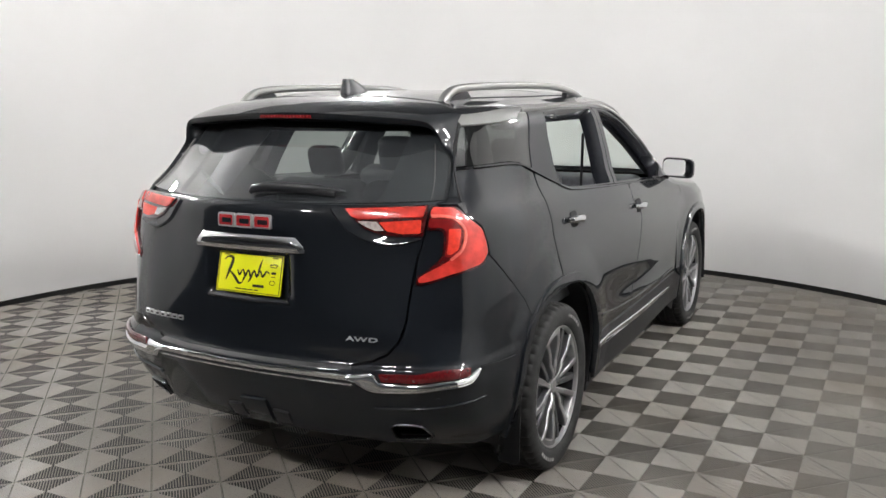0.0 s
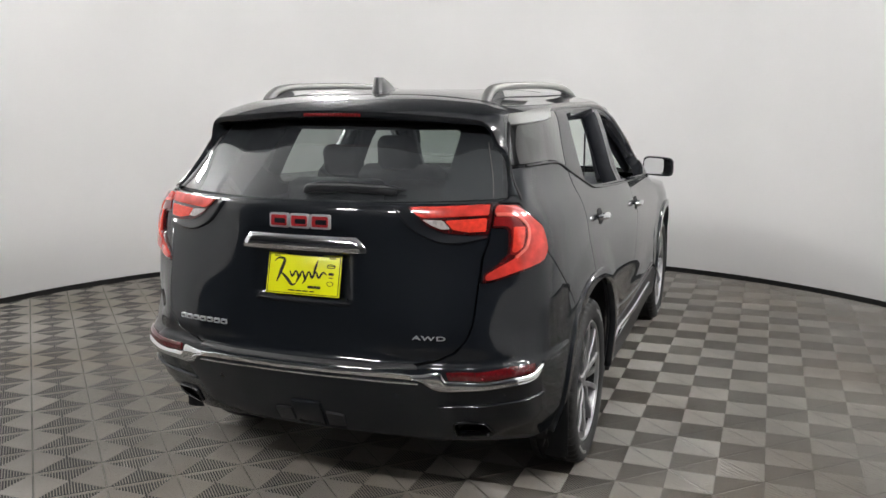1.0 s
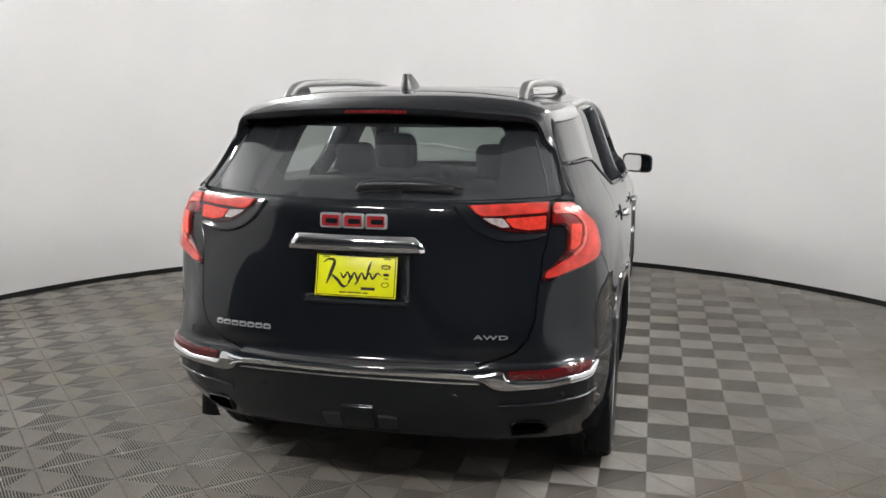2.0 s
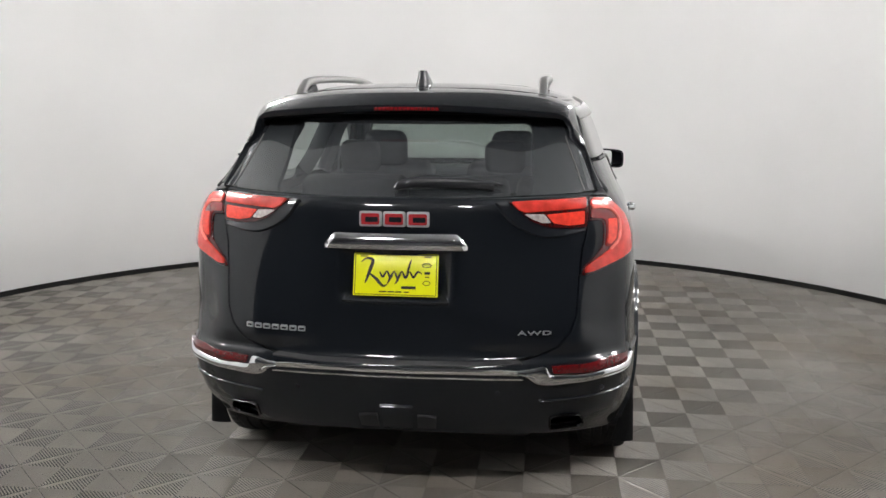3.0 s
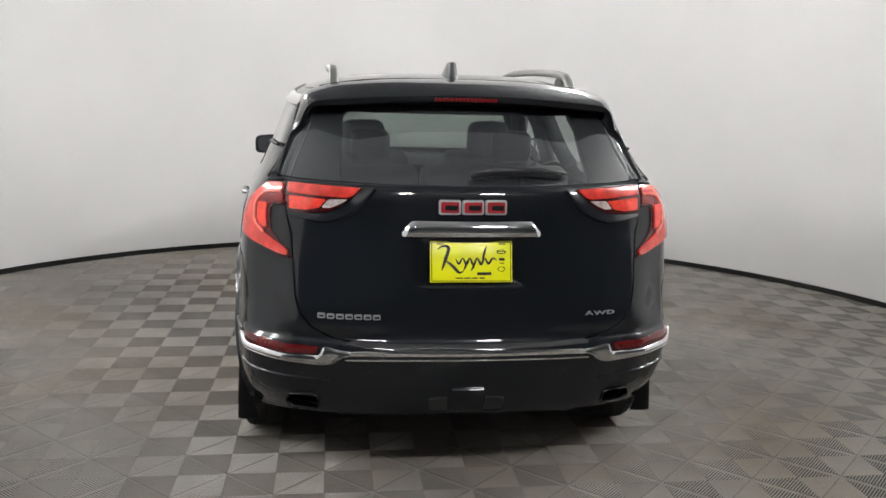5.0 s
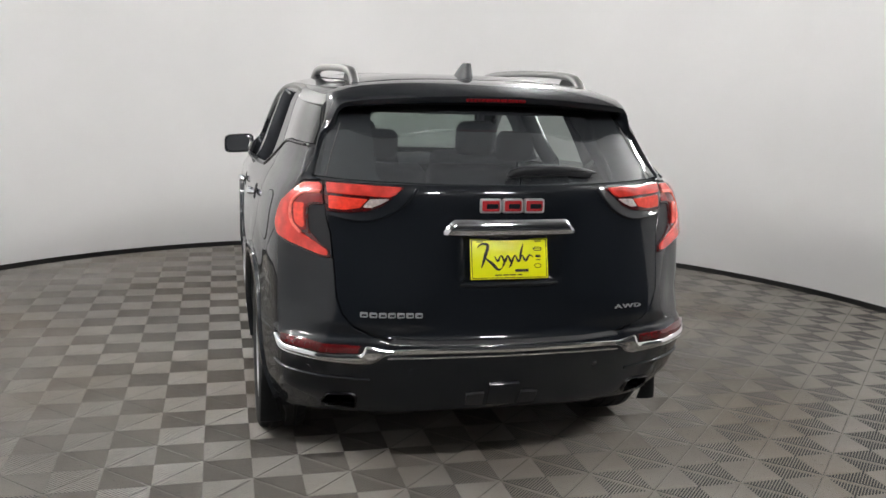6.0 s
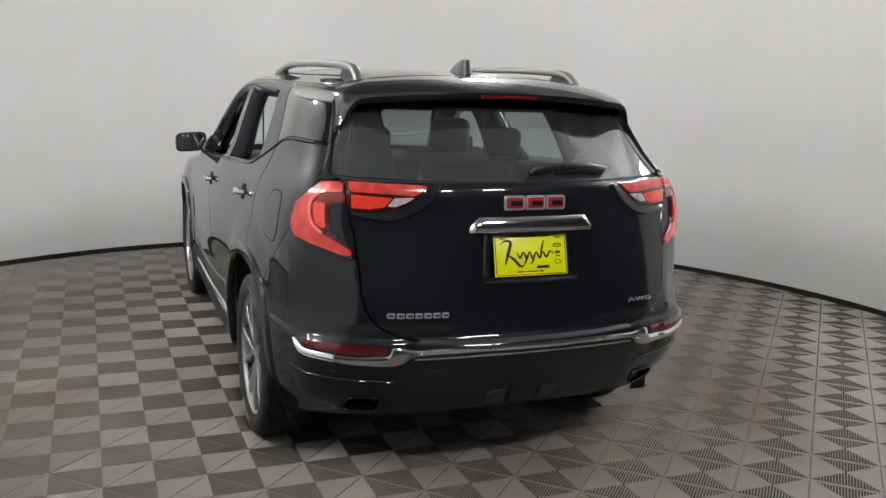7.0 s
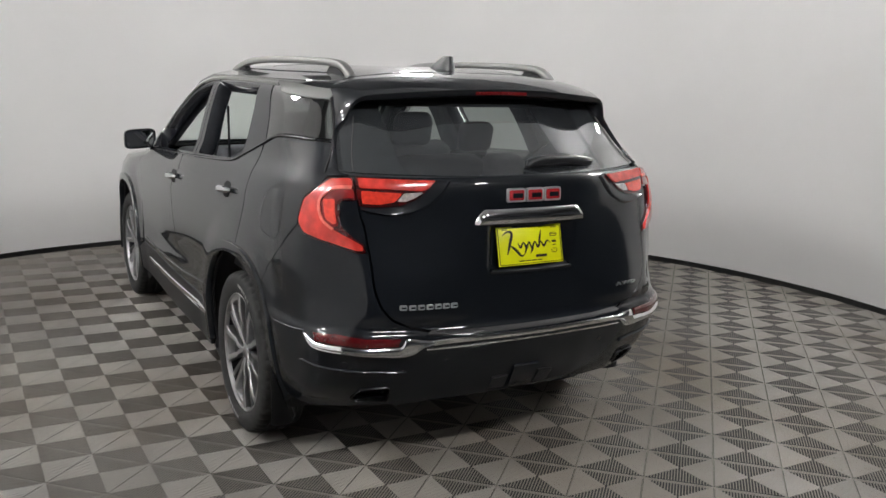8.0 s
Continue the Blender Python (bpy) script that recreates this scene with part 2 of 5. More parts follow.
# ---- the car's skin: a plan outline that changes with height ----
OUTLINE = [(0, -.965), (.14, -.961), (.28, -.946), (.42, -.910), (.56, -.868), (.66, -.828), (.737, -.788), (.800, -.742), (.840, -.683), (.865, -.59), (.883, -.45), (.897, -.25),
           (.906, 0), (.914, .5), (.918, 1.2), (.908, 1.8), (.898, 2.4), (.886, 2.9), (.84, 3.2), (.70, 3.45), (.45, 3.58), (.2, 3.625), (0, 3.63)]
REAR = [(.18, .18), (.30, .12), (.38, .062), (.44, .030), (.52, -.008), (.58, -.034), (.61, -.046), (.652, -.05), (.668, -.032), (.684, -.013), (.72, -.008), (.80, -.004), (.95, .0), (1.17, .002), (1.215, .008),
        (1.243, .022), (1.28, .075), (1.36, .172), (1.50, .325), (1.56, .385), (1.585, .41)]
WIDTH = [(.18, .96), (.30, .978), (.42, .993), (.55, 1.004), (.75, 1.004), (.95, 1.0), (1.08, .986), (1.18, .950), (1.25, .905), (1.36, .856), (1.45, .818),
         (1.52, .785), (1.56, .752), (1.585, .690)]
FRONT = [(.3, 0), (.8, 0), (.95, -.10), (1.02, -.45), (1.08, -1.0), (1.12, -1.07), (1.14, -1.12), (1.25, -1.27), (1.327, -1.36), (1.48, -1.61), (1.56, -1.71), (1.585, -1.74)]


def build_outline():
    pts = []
    n = len(OUTLINE)
    ext = [(-OUTLINE[1][0], OUTLINE[1][1])] + OUTLINE + [(-OUTLINE[-2][0], OUTLINE[-2][1])]
    for i in range(n - 1):
        p0, p1, p2, p3 = [Vector((*ext[i + k], 0)) for k in range(4)]
        for j in range(24):
            t = j / 24
            a, b, c = (p1 - p0).length ** .5, (p2 - p1).length ** .5, (p3 - p2).length ** .5
            m1 = (p1 - p0) / a - (p2 - p0) / (a + b) + (p2 - p1) / b
            m2 = (p2 - p1) / b - (p3 - p1) / (b + c) + (p3 - p2) / c
            m1, m2 = m1 * b, m2 * b
            pts.append((2 * t ** 3 - 3 * t * t + 1) * p1 + (t ** 3 - 2 * t * t + t) * m1 + (3 * t * t - 2 * t ** 3) * p2 + (t ** 3 - t * t) * m2)
    pts.append(Vector((*OUTLINE[-1], 0)))
    arr = np.array([(p.x, p.y) for p in pts])
    s = np.concatenate([[0], np.cumsum(np.hypot(*np.diff(arr, axis=0).T))])
    return s, arr


OS, OXY = build_outline()
SMAX = float(OS[-1])
ZGRID = np.linspace(.15, 1.62, 590)
REARG = np.array([lerp_table(REAR, z) for z in ZGRID])
WIDTHG = np.array([lerp_table(WIDTH, z) for z in ZGRID])
FRONTG = np.array([lerp_table(FRONT, z) for z in ZGRID])
# smooth the tables a little, so that no kink shows in the gloss
KER = np.exp(-np.linspace(-2, 2, 13) ** 2)
KER /= KER.sum()
for G in (REARG, WIDTHG, FRONTG):
    G[6:-6] = np.convolve(G, KER, "same")[6:-6]


def skin(s, z):
    """The car's outer surface: s runs round the plan from the middle of the tail (right side positive), z is the height."""
    a = abs(s)
    x = float(np.interp(a, OS, OXY[:, 0]))
    y = float(np.interp(a, OS, OXY[:, 1]))
    k = float(np.interp(z, ZGRID, WIDTHG))
    wr = (1 - smooth01(-.72, .05, y)) * (1 - .25 * smooth01(.5, .85, x) * smooth01(1.15, 1.48, z))
    wf = min(1, max(0, (y - .4) / 2.8)) ** 1.3
    if y > 3.2:
        y = 3.2 + (y - 3.2) * (1 - .5 * smooth01(1.05, 1.15, z))
    kx = 1 + (k - 1) * smooth01(0.0, .75, x) if z < 1.2 else k
    if z >= 1.2:
        low = 1 + (k - 1) * smooth01(0.0, .75, x)
        kx = low + (k - low) * smooth01(1.2, 1.3, z)
        kx *= 1 - .016 * smooth01(1.2, 1.42, z) * (1 - .4 * smooth01(1.40, 1.54, z)) * smooth01(-.1, -.75, y)
    x *= kx
    # flared wheel arches, hollow lower doors and the hollow over the bumper corner
    for cy in (0, 2.725):
        x += .012 * smooth01(.68, .50, math.hypot(y - cy, z - .356))
    if y > .3 and z < .9:
        x -= smooth01(.45, .95, y) * (1 - smooth01(1.7, 2.2, y)) * .009 * math.exp(-((z - .66 + .05 * (y - .6)) / .075) ** 2)
    if y < -.25 and z > .55:
        x -= .0024 * math.exp(-((z - .775) / .060) ** 2) * math.exp(-((y + .56) / .14) ** 2)
    y += wr * float(np.interp(z, ZGRID, REARG)) + wf * float(np.interp(z, ZGRID, FRONTG))
    # the hollow round the number plate
    if y < -.5:
        y += .032 * (1 - smooth01(.165, .205, abs(x))) * smooth01(.872, .90, z) * (1 - smooth01(1.045, 1.09, z))
        # the tail is squarer low down
        low = (1 - smooth01(.76, 1.15, z)) * (.5 + .5 * smooth01(.64, .74, z))
        y -= low * (.008 + .052 * smooth01(.2, .55, x) * (1 - smooth01(.64, .80, x)))
        y -= .030 * smooth01(.6, .78, x) * (1 - smooth01(.82, .90, x)) * (1 - smooth01(.66, .80, z))
    if y < -.2 and z < .46:
        y += .05 * smooth01(.46, .32, z) * smooth01(.5, .8, x)
    return Vector((math.copysign(x, s), y, z))


def skin_n(s, z):
    e = .006
    ds = skin(s + e, z) - skin(s - e, z)
    dz = skin(s, z + e) - skin(s, z - e)
    return ds.cross(dz).normalized()


def s_side(y, z):
    """s of the place on the right flank at the depth y and height z."""
    lo, hi = .5, SMAX - .6
    for _ in range(40):
        m = (lo + hi) / 2
        if skin(m, z).y < y:
            lo = m
        else:
            hi = m
    return lo


def s_rear(x, z):
    """s of the place on the tail at the breadth x (sign kept) and height z."""
    lo, hi = 0.0, 1.15
    for _ in range(40):
        m = (lo + hi) / 2
        if skin(m, z).x < abs(x):
            lo = m
        else:
            hi = m
    return math.copysign(lo, x)


def Y(y, z):
    """A place on the flank; the window line lies further forward than the body below it."""
    y += (.055 * smooth01(-.56, -.2, y) + .11 * min(1, max(0, (y - .2) / 1.6))) * smooth01(1.1, 1.25, z)
    s = s_side(y, z)
    return (min(s, SMAX - 1.0) if z > 1.1 else s, z)


def X(x, z):
    return (s_rear(x, z), z)


def rounded(poly, r, n=4):
    """A closed outline with its corners rounded."""
    out = []
    m = len(poly)
    for i in range(m):
        p0, p1, p2 = [Vector((*poly[(i + k) % m][:2], 0)) for k in (-1, 0, 1)]
        d0, d2 = p0 - p1, p2 - p1
        a = min(r, d0.length * .45)
        b = min(r, d2.length * .45)
        q0, q2 = p1 + d0.normalized() * a, p1 + d2.normalized() * b
        for j in range(n + 1):
            t = j / n
            q = (1 - t) ** 2 * q0 + 2 * t * (1 - t) * p1 + t * t * q2
            out.append((q.x, q.y))
    return out


def flip(poly):
    return [(-a, b) for a, b in reversed(poly)]


def dense(poly, step, closed=True):
    out = []
    m = len(poly)
    for i in range(m if closed else m - 1):
        a, b = poly[i], poly[(i + 1) % m]
        k = max(1, int(math.hypot(b[0] - a[0], b[1] - a[1]) / step))
        out += [(a[0] + (b[0] - a[0]) * j / k, a[1] + (b[1] - a[1]) * j / k) for j in range(k)]
    if not closed:
        out.append(poly[-1])
    return out


from mathutils.geometry import delaunay_2d_cdt


def patch(name, loops, material, parent, off=0.0, thick=0.012, res=0.04, label="", surf=skin, nrm=skin_n, roll=True, zres=None):
    """A panel on a surface: an outline (and holes) in the surface's two coordinates, with a rolled edge that goes in by thick."""
    pts, edges, bounds = [], [], []
    for lp in loops:
        d = dense(lp, res * .7)
        base = len(pts)
        pts += d
        edges += [(base + i, base + (i + 1) % len(d)) for i in range(len(d))]
        bounds.append((base, len(d)))
    xs, ys = [p[0] for p in loops[0]], [p[1] for p in loops[0]]
    zr = zres or res
    nx, ny = int((max(xs) - min(xs)) / res) + 1, int((max(ys) - min(ys)) / zr) + 1
    bnd = np.array(pts)
    for i in range(1, nx):
        for j in range(1, ny):
            q = (min(xs) + (max(xs) - min(xs)) * i / nx, min(ys) + (max(ys) - min(ys)) * j / ny)
            if np.min(np.hypot(bnd[:, 0] - q[0], bnd[:, 1] - q[1])) > min(res, zr) * .35:
                pts.append(q)
    vo, _, fo, *_ = delaunay_2d_cdt([Vector(p) for p in pts], edges, [], 0, 1e-6)
    cen = np.array([((vo[f[0]] + vo[f[1]] + vo[f[2]]) / 3)[:2] for f in fo])
    inside = np.zeros(len(cen), bool)
    for base, cnt in bounds:
        lp = np.array(pts[base:base + cnt])
        for (x0, y0), (x1, y1) in zip(lp, np.roll(lp, -1, axis=0)):
            if y0 != y1:
                inside ^= ((y0 > cen[:, 1]) != (y1 > cen[:, 1])) & (cen[:, 0] < (x1 - x0) * (cen[:, 1] - y0) / (y1 - y0) + x0)
    fo = [f for f, k in zip(fo, inside) if k]
    used = sorted({i for f in fo for i in f})
    idx = {v: i for i, v in enumerate(used)}
    P = [surf(vo[i].x, vo[i].y) for i in used]
    N = [nrm(vo[i].x, vo[i].y) for i in used]
    verts = [p + n * off for p, n in zip(P, N)]
    faces, norms = [], []
    count = {}
    for f in fo:
        g = [idx[i] for i in f]
        a, b, c = [vo[i] for i in f][:3]
        if (b.x - a.x) * (c.y - a.y) - (b.y - a.y) * (c.x - a.x) < 0:
            g.reverse()
        faces.append(tuple(g))
        norms += [N[i] for i in g]
        for i in range(len(g)):
            e = (g[i], g[(i + 1) % len(g)])
            count[e] = 1
    rim = [e for e in count if (e[1], e[0]) not in count]
    out = {}
    for a, b in rim:
        d = (verts[b] - verts[a]).normalized()
        for v in (a, b):
            out[v] = out.get(v, Vector()) + d.cross(N[v])
    low = {}
    for v, o in out.items():
        o = o.normalized() if o.length > 1e-9 else N[v]
        out[v] = o
        low[v] = len(verts)
        verts.append(verts[v] + o * (min(.002, thick * .3) if roll else 0) - N[v] * thick)
    for a, b in rim:
        faces.append((b, a, low[a], low[b]))
        norms += [N[b] * .6 + out[b] * .8, N[a] * .6 + out[a] * .8, out[a], out[b]] if roll else [out[b], out[a], out[a], out[b]]
    return raw(name, verts, faces, material, parent, label, normals=[n.normalized() for n in norms])


def loft(name, top, low, prof, material, parent, label="", n=5, side=1):
    """A moulding between two lines on the skin; prof gives rows of (share of the way down, height over the skin)."""
    a, b = smooth_line(top, n), smooth_line(low, n)
    bm = bmesh.new()
    rows = []
    for p, q in zip(a, b):
        row = []
        for t, o in prof:
            u, z = p[0] + (q[0] - p[0]) * t, p[1] + (q[1] - p[1]) * t
            v = skin(u, z) + skin_n(u, z) * o
            row.append(bm.verts.new((v.x * side, v.y, v.z)))
        rows.append(row)
    for r0, r1 in zip(rows, rows[1:]):
        for k in range(len(prof) - 1):
            bm.faces.new((r0[k], r0[k + 1], r1[k + 1], r1[k]))
        bm.faces.new((r0[-1], r0[0], r1[0], r1[-1]))
    bm.faces.new(rows[0])
    bm.faces.new(rows[-1][::-1])
    return part(name, bm, material, parent, label, smooth=True)


def ribbon(line, w0, w1=None):
    """A closed outline round a line in surface coordinates, of the given half widths at its ends."""
    w1 = w0 if w1 is None else w1
    a, b = [], []
    n = len(line)
    for i, p in enumerate(line):
        q0, q1 = line[max(i - 1, 0)], line[min(i + 1, n - 1)]
        d = Vector((q1[0] - q0[0], q1[1] - q0[1])).normalized()
        w = w0 + (w1 - w0) * i / (n - 1)
        a.append((p[0] - d.y * w, p[1] + d.x * w))
        b.append((p[0] + d.y * w, p[1] - d.x * w))
    return a + b[::-1]


def smooth_line(pts, n=6):
    """A Catmull-Rom line through 2D points."""
    out = []
    m = len(pts)
    for i in range(m - 1):
        p = [Vector((*pts[max(0, min(m - 1, i + k))], 0)) for k in (-1, 0, 1, 2)]
        for j in range(n):
            t = j / n
            q = .5 * (2 * p[1] + (p[2] - p[0]) * t + (2 * p[0] - 5 * p[1] + 4 * p[2] - p[3]) * t * t + (3 * p[1] - p[0] - 3 * p[2] + p[3]) * t ** 3)
            out.append((q.x, q.y))
    out.append(tuple(pts[-1]))
    return out


# ---- the booth: a round white wall, open behind, and a dark garage round it ----
CX, CY, RAD, TOP = -0.12, 0.62, 3.99, 3.7
OPEN0, OPEN1 = -127.0, -38.0       # the wall's gap, in degrees round its centre


def arc_wall(name, r0, r1, z0, z1, material, label, n=120):
    verts, faces = [], []
    a0, a1 = radians(OPEN1), radians(OPEN0 + 360)
    for i in range(n + 1):
        a = a0 + (a1 - a0) * i / n
        c, s = math.cos(a), math.sin(a)
        verts += [(CX + r0 * c, CY + r0 * s, z0), (CX + r0 * c, CY + r0 * s, z1), (CX + r1 * c, CY + r1 * s, z1), (CX + r1 * c, CY + r1 * s, z0)]
    for i in range(n):
        for j in range(4):
            faces.append((4 * i + j, 4 * i + (j + 1) % 4, 4 * i + 4 + (j + 1) % 4, 4 * i + 4 + j))
    faces += [(0, 1, 2, 3), (4 * n + 3, 4 * n + 2, 4 * n + 1, 4 * n)]
    bm = bmesh.new()
    vs = [bm.verts.new(v) for v in verts]
    for f in faces:
        bm.faces.new([vs[q] for q in f])
    ob = part(name, bm, material, None, label, smooth=True)
    return tagged(ob, kind="structure")


arc_wall("wall_round", RAD, RAD + .08, -.02, TOP, WALLM, "smooth white curved photo booth wall")
arc_wall("baseboard", RAD - .012, RAD - .002, -.012, .040, BASEM, "thin black skirting along the curved wall")


def slab(name, x0, x1, y0, y1, z0, z1, material, label):
    bm = bmesh.new()
    add_box(bm, (x0 + x1) / 2, (y0 + y1) / 2, (z0 + z1) / 2, x1 - x0, y1 - y0, z1 - z0)
    return tagged(part(name, bm, material, None, label), kind="structure")


slab("ceiling", -7, 7, -10, 1.2, TOP, TOP + .1, CEILM, "plain white garage ceiling")
# unseen, added: a dark ceiling half so that roof and glass reflect less light
slab("ceiling_dim", -7, 7, 1.2, 6, TOP, TOP + .1, DIMCEIL, "unseen dark grey ceiling part, added to darken reflections in the car")
slab("wall_south", -7, 7, -10.15, -10, -.02, TOP, DARKW, "plain grey garage wall behind the open side")
slab("wall_west", -7.15, -7, -10.15, 6, -.02, TOP, DARKW, "plain grey garage wall")
slab("wall_east", 7, 7.15, -10.15, 6, -.02, TOP, DARKW, "plain grey garage wall")
slab("wall_north", -7.15, 7.15, 6, 6.15, -.02, TOP, DARKW, "plain grey garage wall")
floor = slab("floor", -7, 7, -10, 6, -.08, -.012, SLAB, "floor of grey ribbed interlocking plastic tiles in a checker pattern")


def ceiling_panel(material, label, group):
    ob = tagged(new("ceiling_light"), label, "ceiling light", group)
    box("diffuser", (0, 0, 0), (.60, .26, .02), material, ob, r=.004, label="glowing white diffuser")
    for sx, sy, w, d in ((-.29, 0, .025, .265), (.29, 0, .025, .265), (0, -.12, .555, .025), (0, .12, .555, .025)):
        box("frame", (sx, sy, .028), (w, d, .03), FRAMEM, ob, r=.004)
    return ob


def flood_light():
    ob = tagged(new("flood_light"), "added square flood light, out of view high on the booth wall", "flood light", "booth wall lights")
    box("diffuser", (0, 0, 0), (.34, .02, .34), FLOODM, ob, r=.004, label="glowing square glass")
    box("body", (0, .035, 0), (.38, .04, .38), FRAMEM, ob, r=.008, label="grey metal body")
    return ob


# unseen floods, added to brighten the walls and the floor
first = None
for deg in (-24, -8, 8, 57, 127, 176, 192, 207):
    a = radians(deg)
    m = pose(CX + (RAD - .07) * math.cos(a), CY + (RAD - .07) * math.sin(a), TOP - .50, 0, 0, deg - 90)
    if first:
        copy_thing(first, m)
    else:
        first = flood_light()
        first.matrix_basis = m
first = None
for px in (-1.1, 1.1):
    m = pose(px, -4.5, TOP - .05)
    if first:
        copy_thing(first, m)
    else:
        first = ceiling_panel(GLOWM, "flat white LED panel in the garage ceiling", "garage ceiling lights")
        first.matrix_basis = m

# ---- the car ----
car = tagged(new("car"), "black mid-size SUV with chrome trim and tinted rear glass", "car")
SIDES = ((1, lambda p: p), (-1, flip))


def both(name, loops, material, off=0.0, thick=.012, res=.04, label="", parent=None):
    return [patch(name, [f(lp) for lp in loops], material, parent or car, off, thick, res, label) for _, f in SIDES]


def arch(cy, hw=.445, top=.825, base=.20, grow=0.0, n=22, p=2.5):
    """A wheel opening's outline in (y, z), from the rear foot over the top to the front foot."""
    out = []
    for i in range(n + 1):
        t = math.pi * (1 - i / n)
        c, s = math.cos(t), math.sin(t)
        out.append((cy + (hw + grow) * math.copysign(abs(c) ** (2 / p), c), .33 + (top + grow - .33) * abs(s) ** (2 / p)))
    return [(out[0][0], base)] + out + [(out[-1][0], base)]


RA, FA = arch(0), arch(2.725)
BELT = [(1.80, 1.125), (1.45, 1.143), (.67, 1.182), (.28, 1.205), (.16, 1.222), (.06, 1.256), (-.10, 1.312), (-.22, 1.350), (-.30, 1.360), (-.58, 1.362)]
TOPL = [(-.455, 1.54), (-.25, 1.553), (.0, 1.563), (.45, 1.569), (.85, 1.566), (1.10, 1.548), (1.28, 1.495), (1.44, 1.415), (1.62, 1.315), (1.75, 1.22), (1.83, 1.14)]
belt = smooth_line(BELT)
topl = smooth_line(TOPL)


def ys(poly):
    return [Y(*p) for p in poly]


DLO = ys(belt + topl)
# rear glass outline
GL_R = [X(.712, 1.262), X(.682, 1.36), X(.645, 1.44), X(.60, 1.52)]
GLASS = [X(0, 1.252), X(.3, 1.252), X(.5, 1.256), X(.64, 1.259)] + GL_R + [X(.3, 1.53), X(0, 1.532)]
GLASS = GLASS + [(-a, b) for a, b in reversed(GLASS[1:-1])]
# dark inner shell, pierced by every opening
ZT = 1.583
half = [(0.0, .47), X(.5, .47), Y(-.60, .47), Y(-.53, .48)] + ys(RA) + [Y(.6, .27), Y(2.1, .27)] + ys(FA) + [Y(3.2, .25), (SMAX, .25), (SMAX, 1.135), (SMAX - .95, 1.135), (SMAX - .80, 1.50), (SMAX - .76, 1.55), (SMAX, 1.555), (SMAX, ZT), (0, ZT), X(0, 1.532)]
gr = [p for p in GLASS if p[0] >= 0]
half = half[:-1] + list(reversed(gr))
both("inner_shell", [half, DLO], INNER, off=-.022, thick=.010, res=.07, label="black inner body shell")

# windscreen, rear glass


def wsurf(u, z):
    return skin(u if u <= SMAX else -(2 * SMAX - u), z)


def wsurf_n(u, z):
    e = .006
    return (wsurf(u + e, z) - wsurf(u - e, z)).cross(wsurf(u, z + e) - wsurf(u, z - e)).normalized()


patch("windscreen", [[(SMAX - .97, 1.125), (SMAX + .97, 1.125), (SMAX + .81, 1.51), (SMAX + .75, 1.565), (SMAX - .75, 1.565), (SMAX - .81, 1.51)]], WINDOW, car, -.012, .006, .08,
      "clear greenish windscreen", wsurf, wsurf_n)
patch("rear_window", [GLASS], REARGLASS, car, -.004, .005, .04, "dark tinted rear window with heater lines")
# painted surround of the rear glass, down the D pillars
DL = [(-.665, 1.262), (-.585, 1.36), (-.515, 1.45), (-.445, 1.54)]
dline = [Y(a, b) for a, b in DL]
both("rear_pillar", [[X(.757, 1.241), X(.69, 1.249), (GL_R[0][0] + .004, 1.257)] + [(a + .004, b) for a, b in GL_R[1:]] + [X(.585, 1.575), Y(-.38, 1.575)] + list(reversed(dline)) + [Y(-.688, 1.241)]], PAINT, .0, .012, .03, "gloss black rear pillar")

both("pillar_seam", [ribbon([Y(a, b) for a, b in [(-.668, 1.250), (-.63, 1.30), (-.588, 1.357), (-.535, 1.43), (-.47, 1.51), (-.448, 1.538)]], .0035)], INNER, .0055, .006, .03, "dark seam along the rear pillar")

# roof
XW = [(skin(s, ZT).x, skin(s, ZT).y) for s in np.linspace(0, SMAX, 160)]
RY = np.array([p[1] for p in XW])
RX = np.array([p[0] for p in XW])


def roof(x, y):
    y0, y1 = RY.min(), RY.max()
    w = max(.02, float(np.interp(y, RY, RX)))
    t = (y - (y0 + y1) / 2) / ((y1 - y0) / 2)
    h = .069 * max(0, 1 - t ** 6)
    return Vector((x, y, ZT + h * max(0, 1 - min(1, abs(x) / w) ** 3.2)))


def roof_n(x, y):
    e = .01
    return (roof(x + e, y) - roof(x - e, y)).cross(roof(x, y + e) - roof(x, y - e)).normalized()


rim = [(p[0], p[1]) for p in XW[::3]]
if rim[-1] != XW[-1]:
    rim.append(XW[-1])
rim = [(max(0, a), b) for a, b in rim]
sun = rounded([(-.42, -.02), (.42, -.02), (.42, .98), (-.42, .98)], .06)
patch("roof", [rim + [(-a, b) for a, b in reversed(rim[1:-1])], sun], PAINT, car, 0, .012, .06, "gloss black painted roof", roof, roof_n)
patch("sunroof", [rounded([(-.414, -.014), (.414, -.014), (.414, .974), (-.414, .974)], .055)], GLOSSBLK, car, -.001, .01, .06, "dark glass sunroof panel", roof, roof_n)
patch("roof_seam", [ribbon([(-.56, -.375), (-.42, -.388), (-.2, -.396), (0, -.398), (.2, -.396), (.42, -.388), (.56, -.375)], .0045)], INNER, car, .0045, .006, .04, "dark seam before the spoiler", roof, roof_n)
rimin = [(a * .97, .36 + (b - .36) * .97) for a, b in rim]
patch("headliner", [rimin + [(-a, b) for a, b in reversed(rimin[1:-1])]], LINER, car, -.05, .01, .12, "grey fabric headliner", roof, roof_n)

# roof sides and windscreen pillars
side = [Y(-.40, 1.577), Y(-.44, 1.545)] + ys(topl[2:]) + [Y(1.90, 1.125), (SMAX - .975, 1.125), (SMAX - .815, 1.51), (SMAX - .755, 1.565), (SMAX - .755, 1.579), Y(1.1, 1.581), Y(.4, 1.581), Y(-.2, 1.579)]
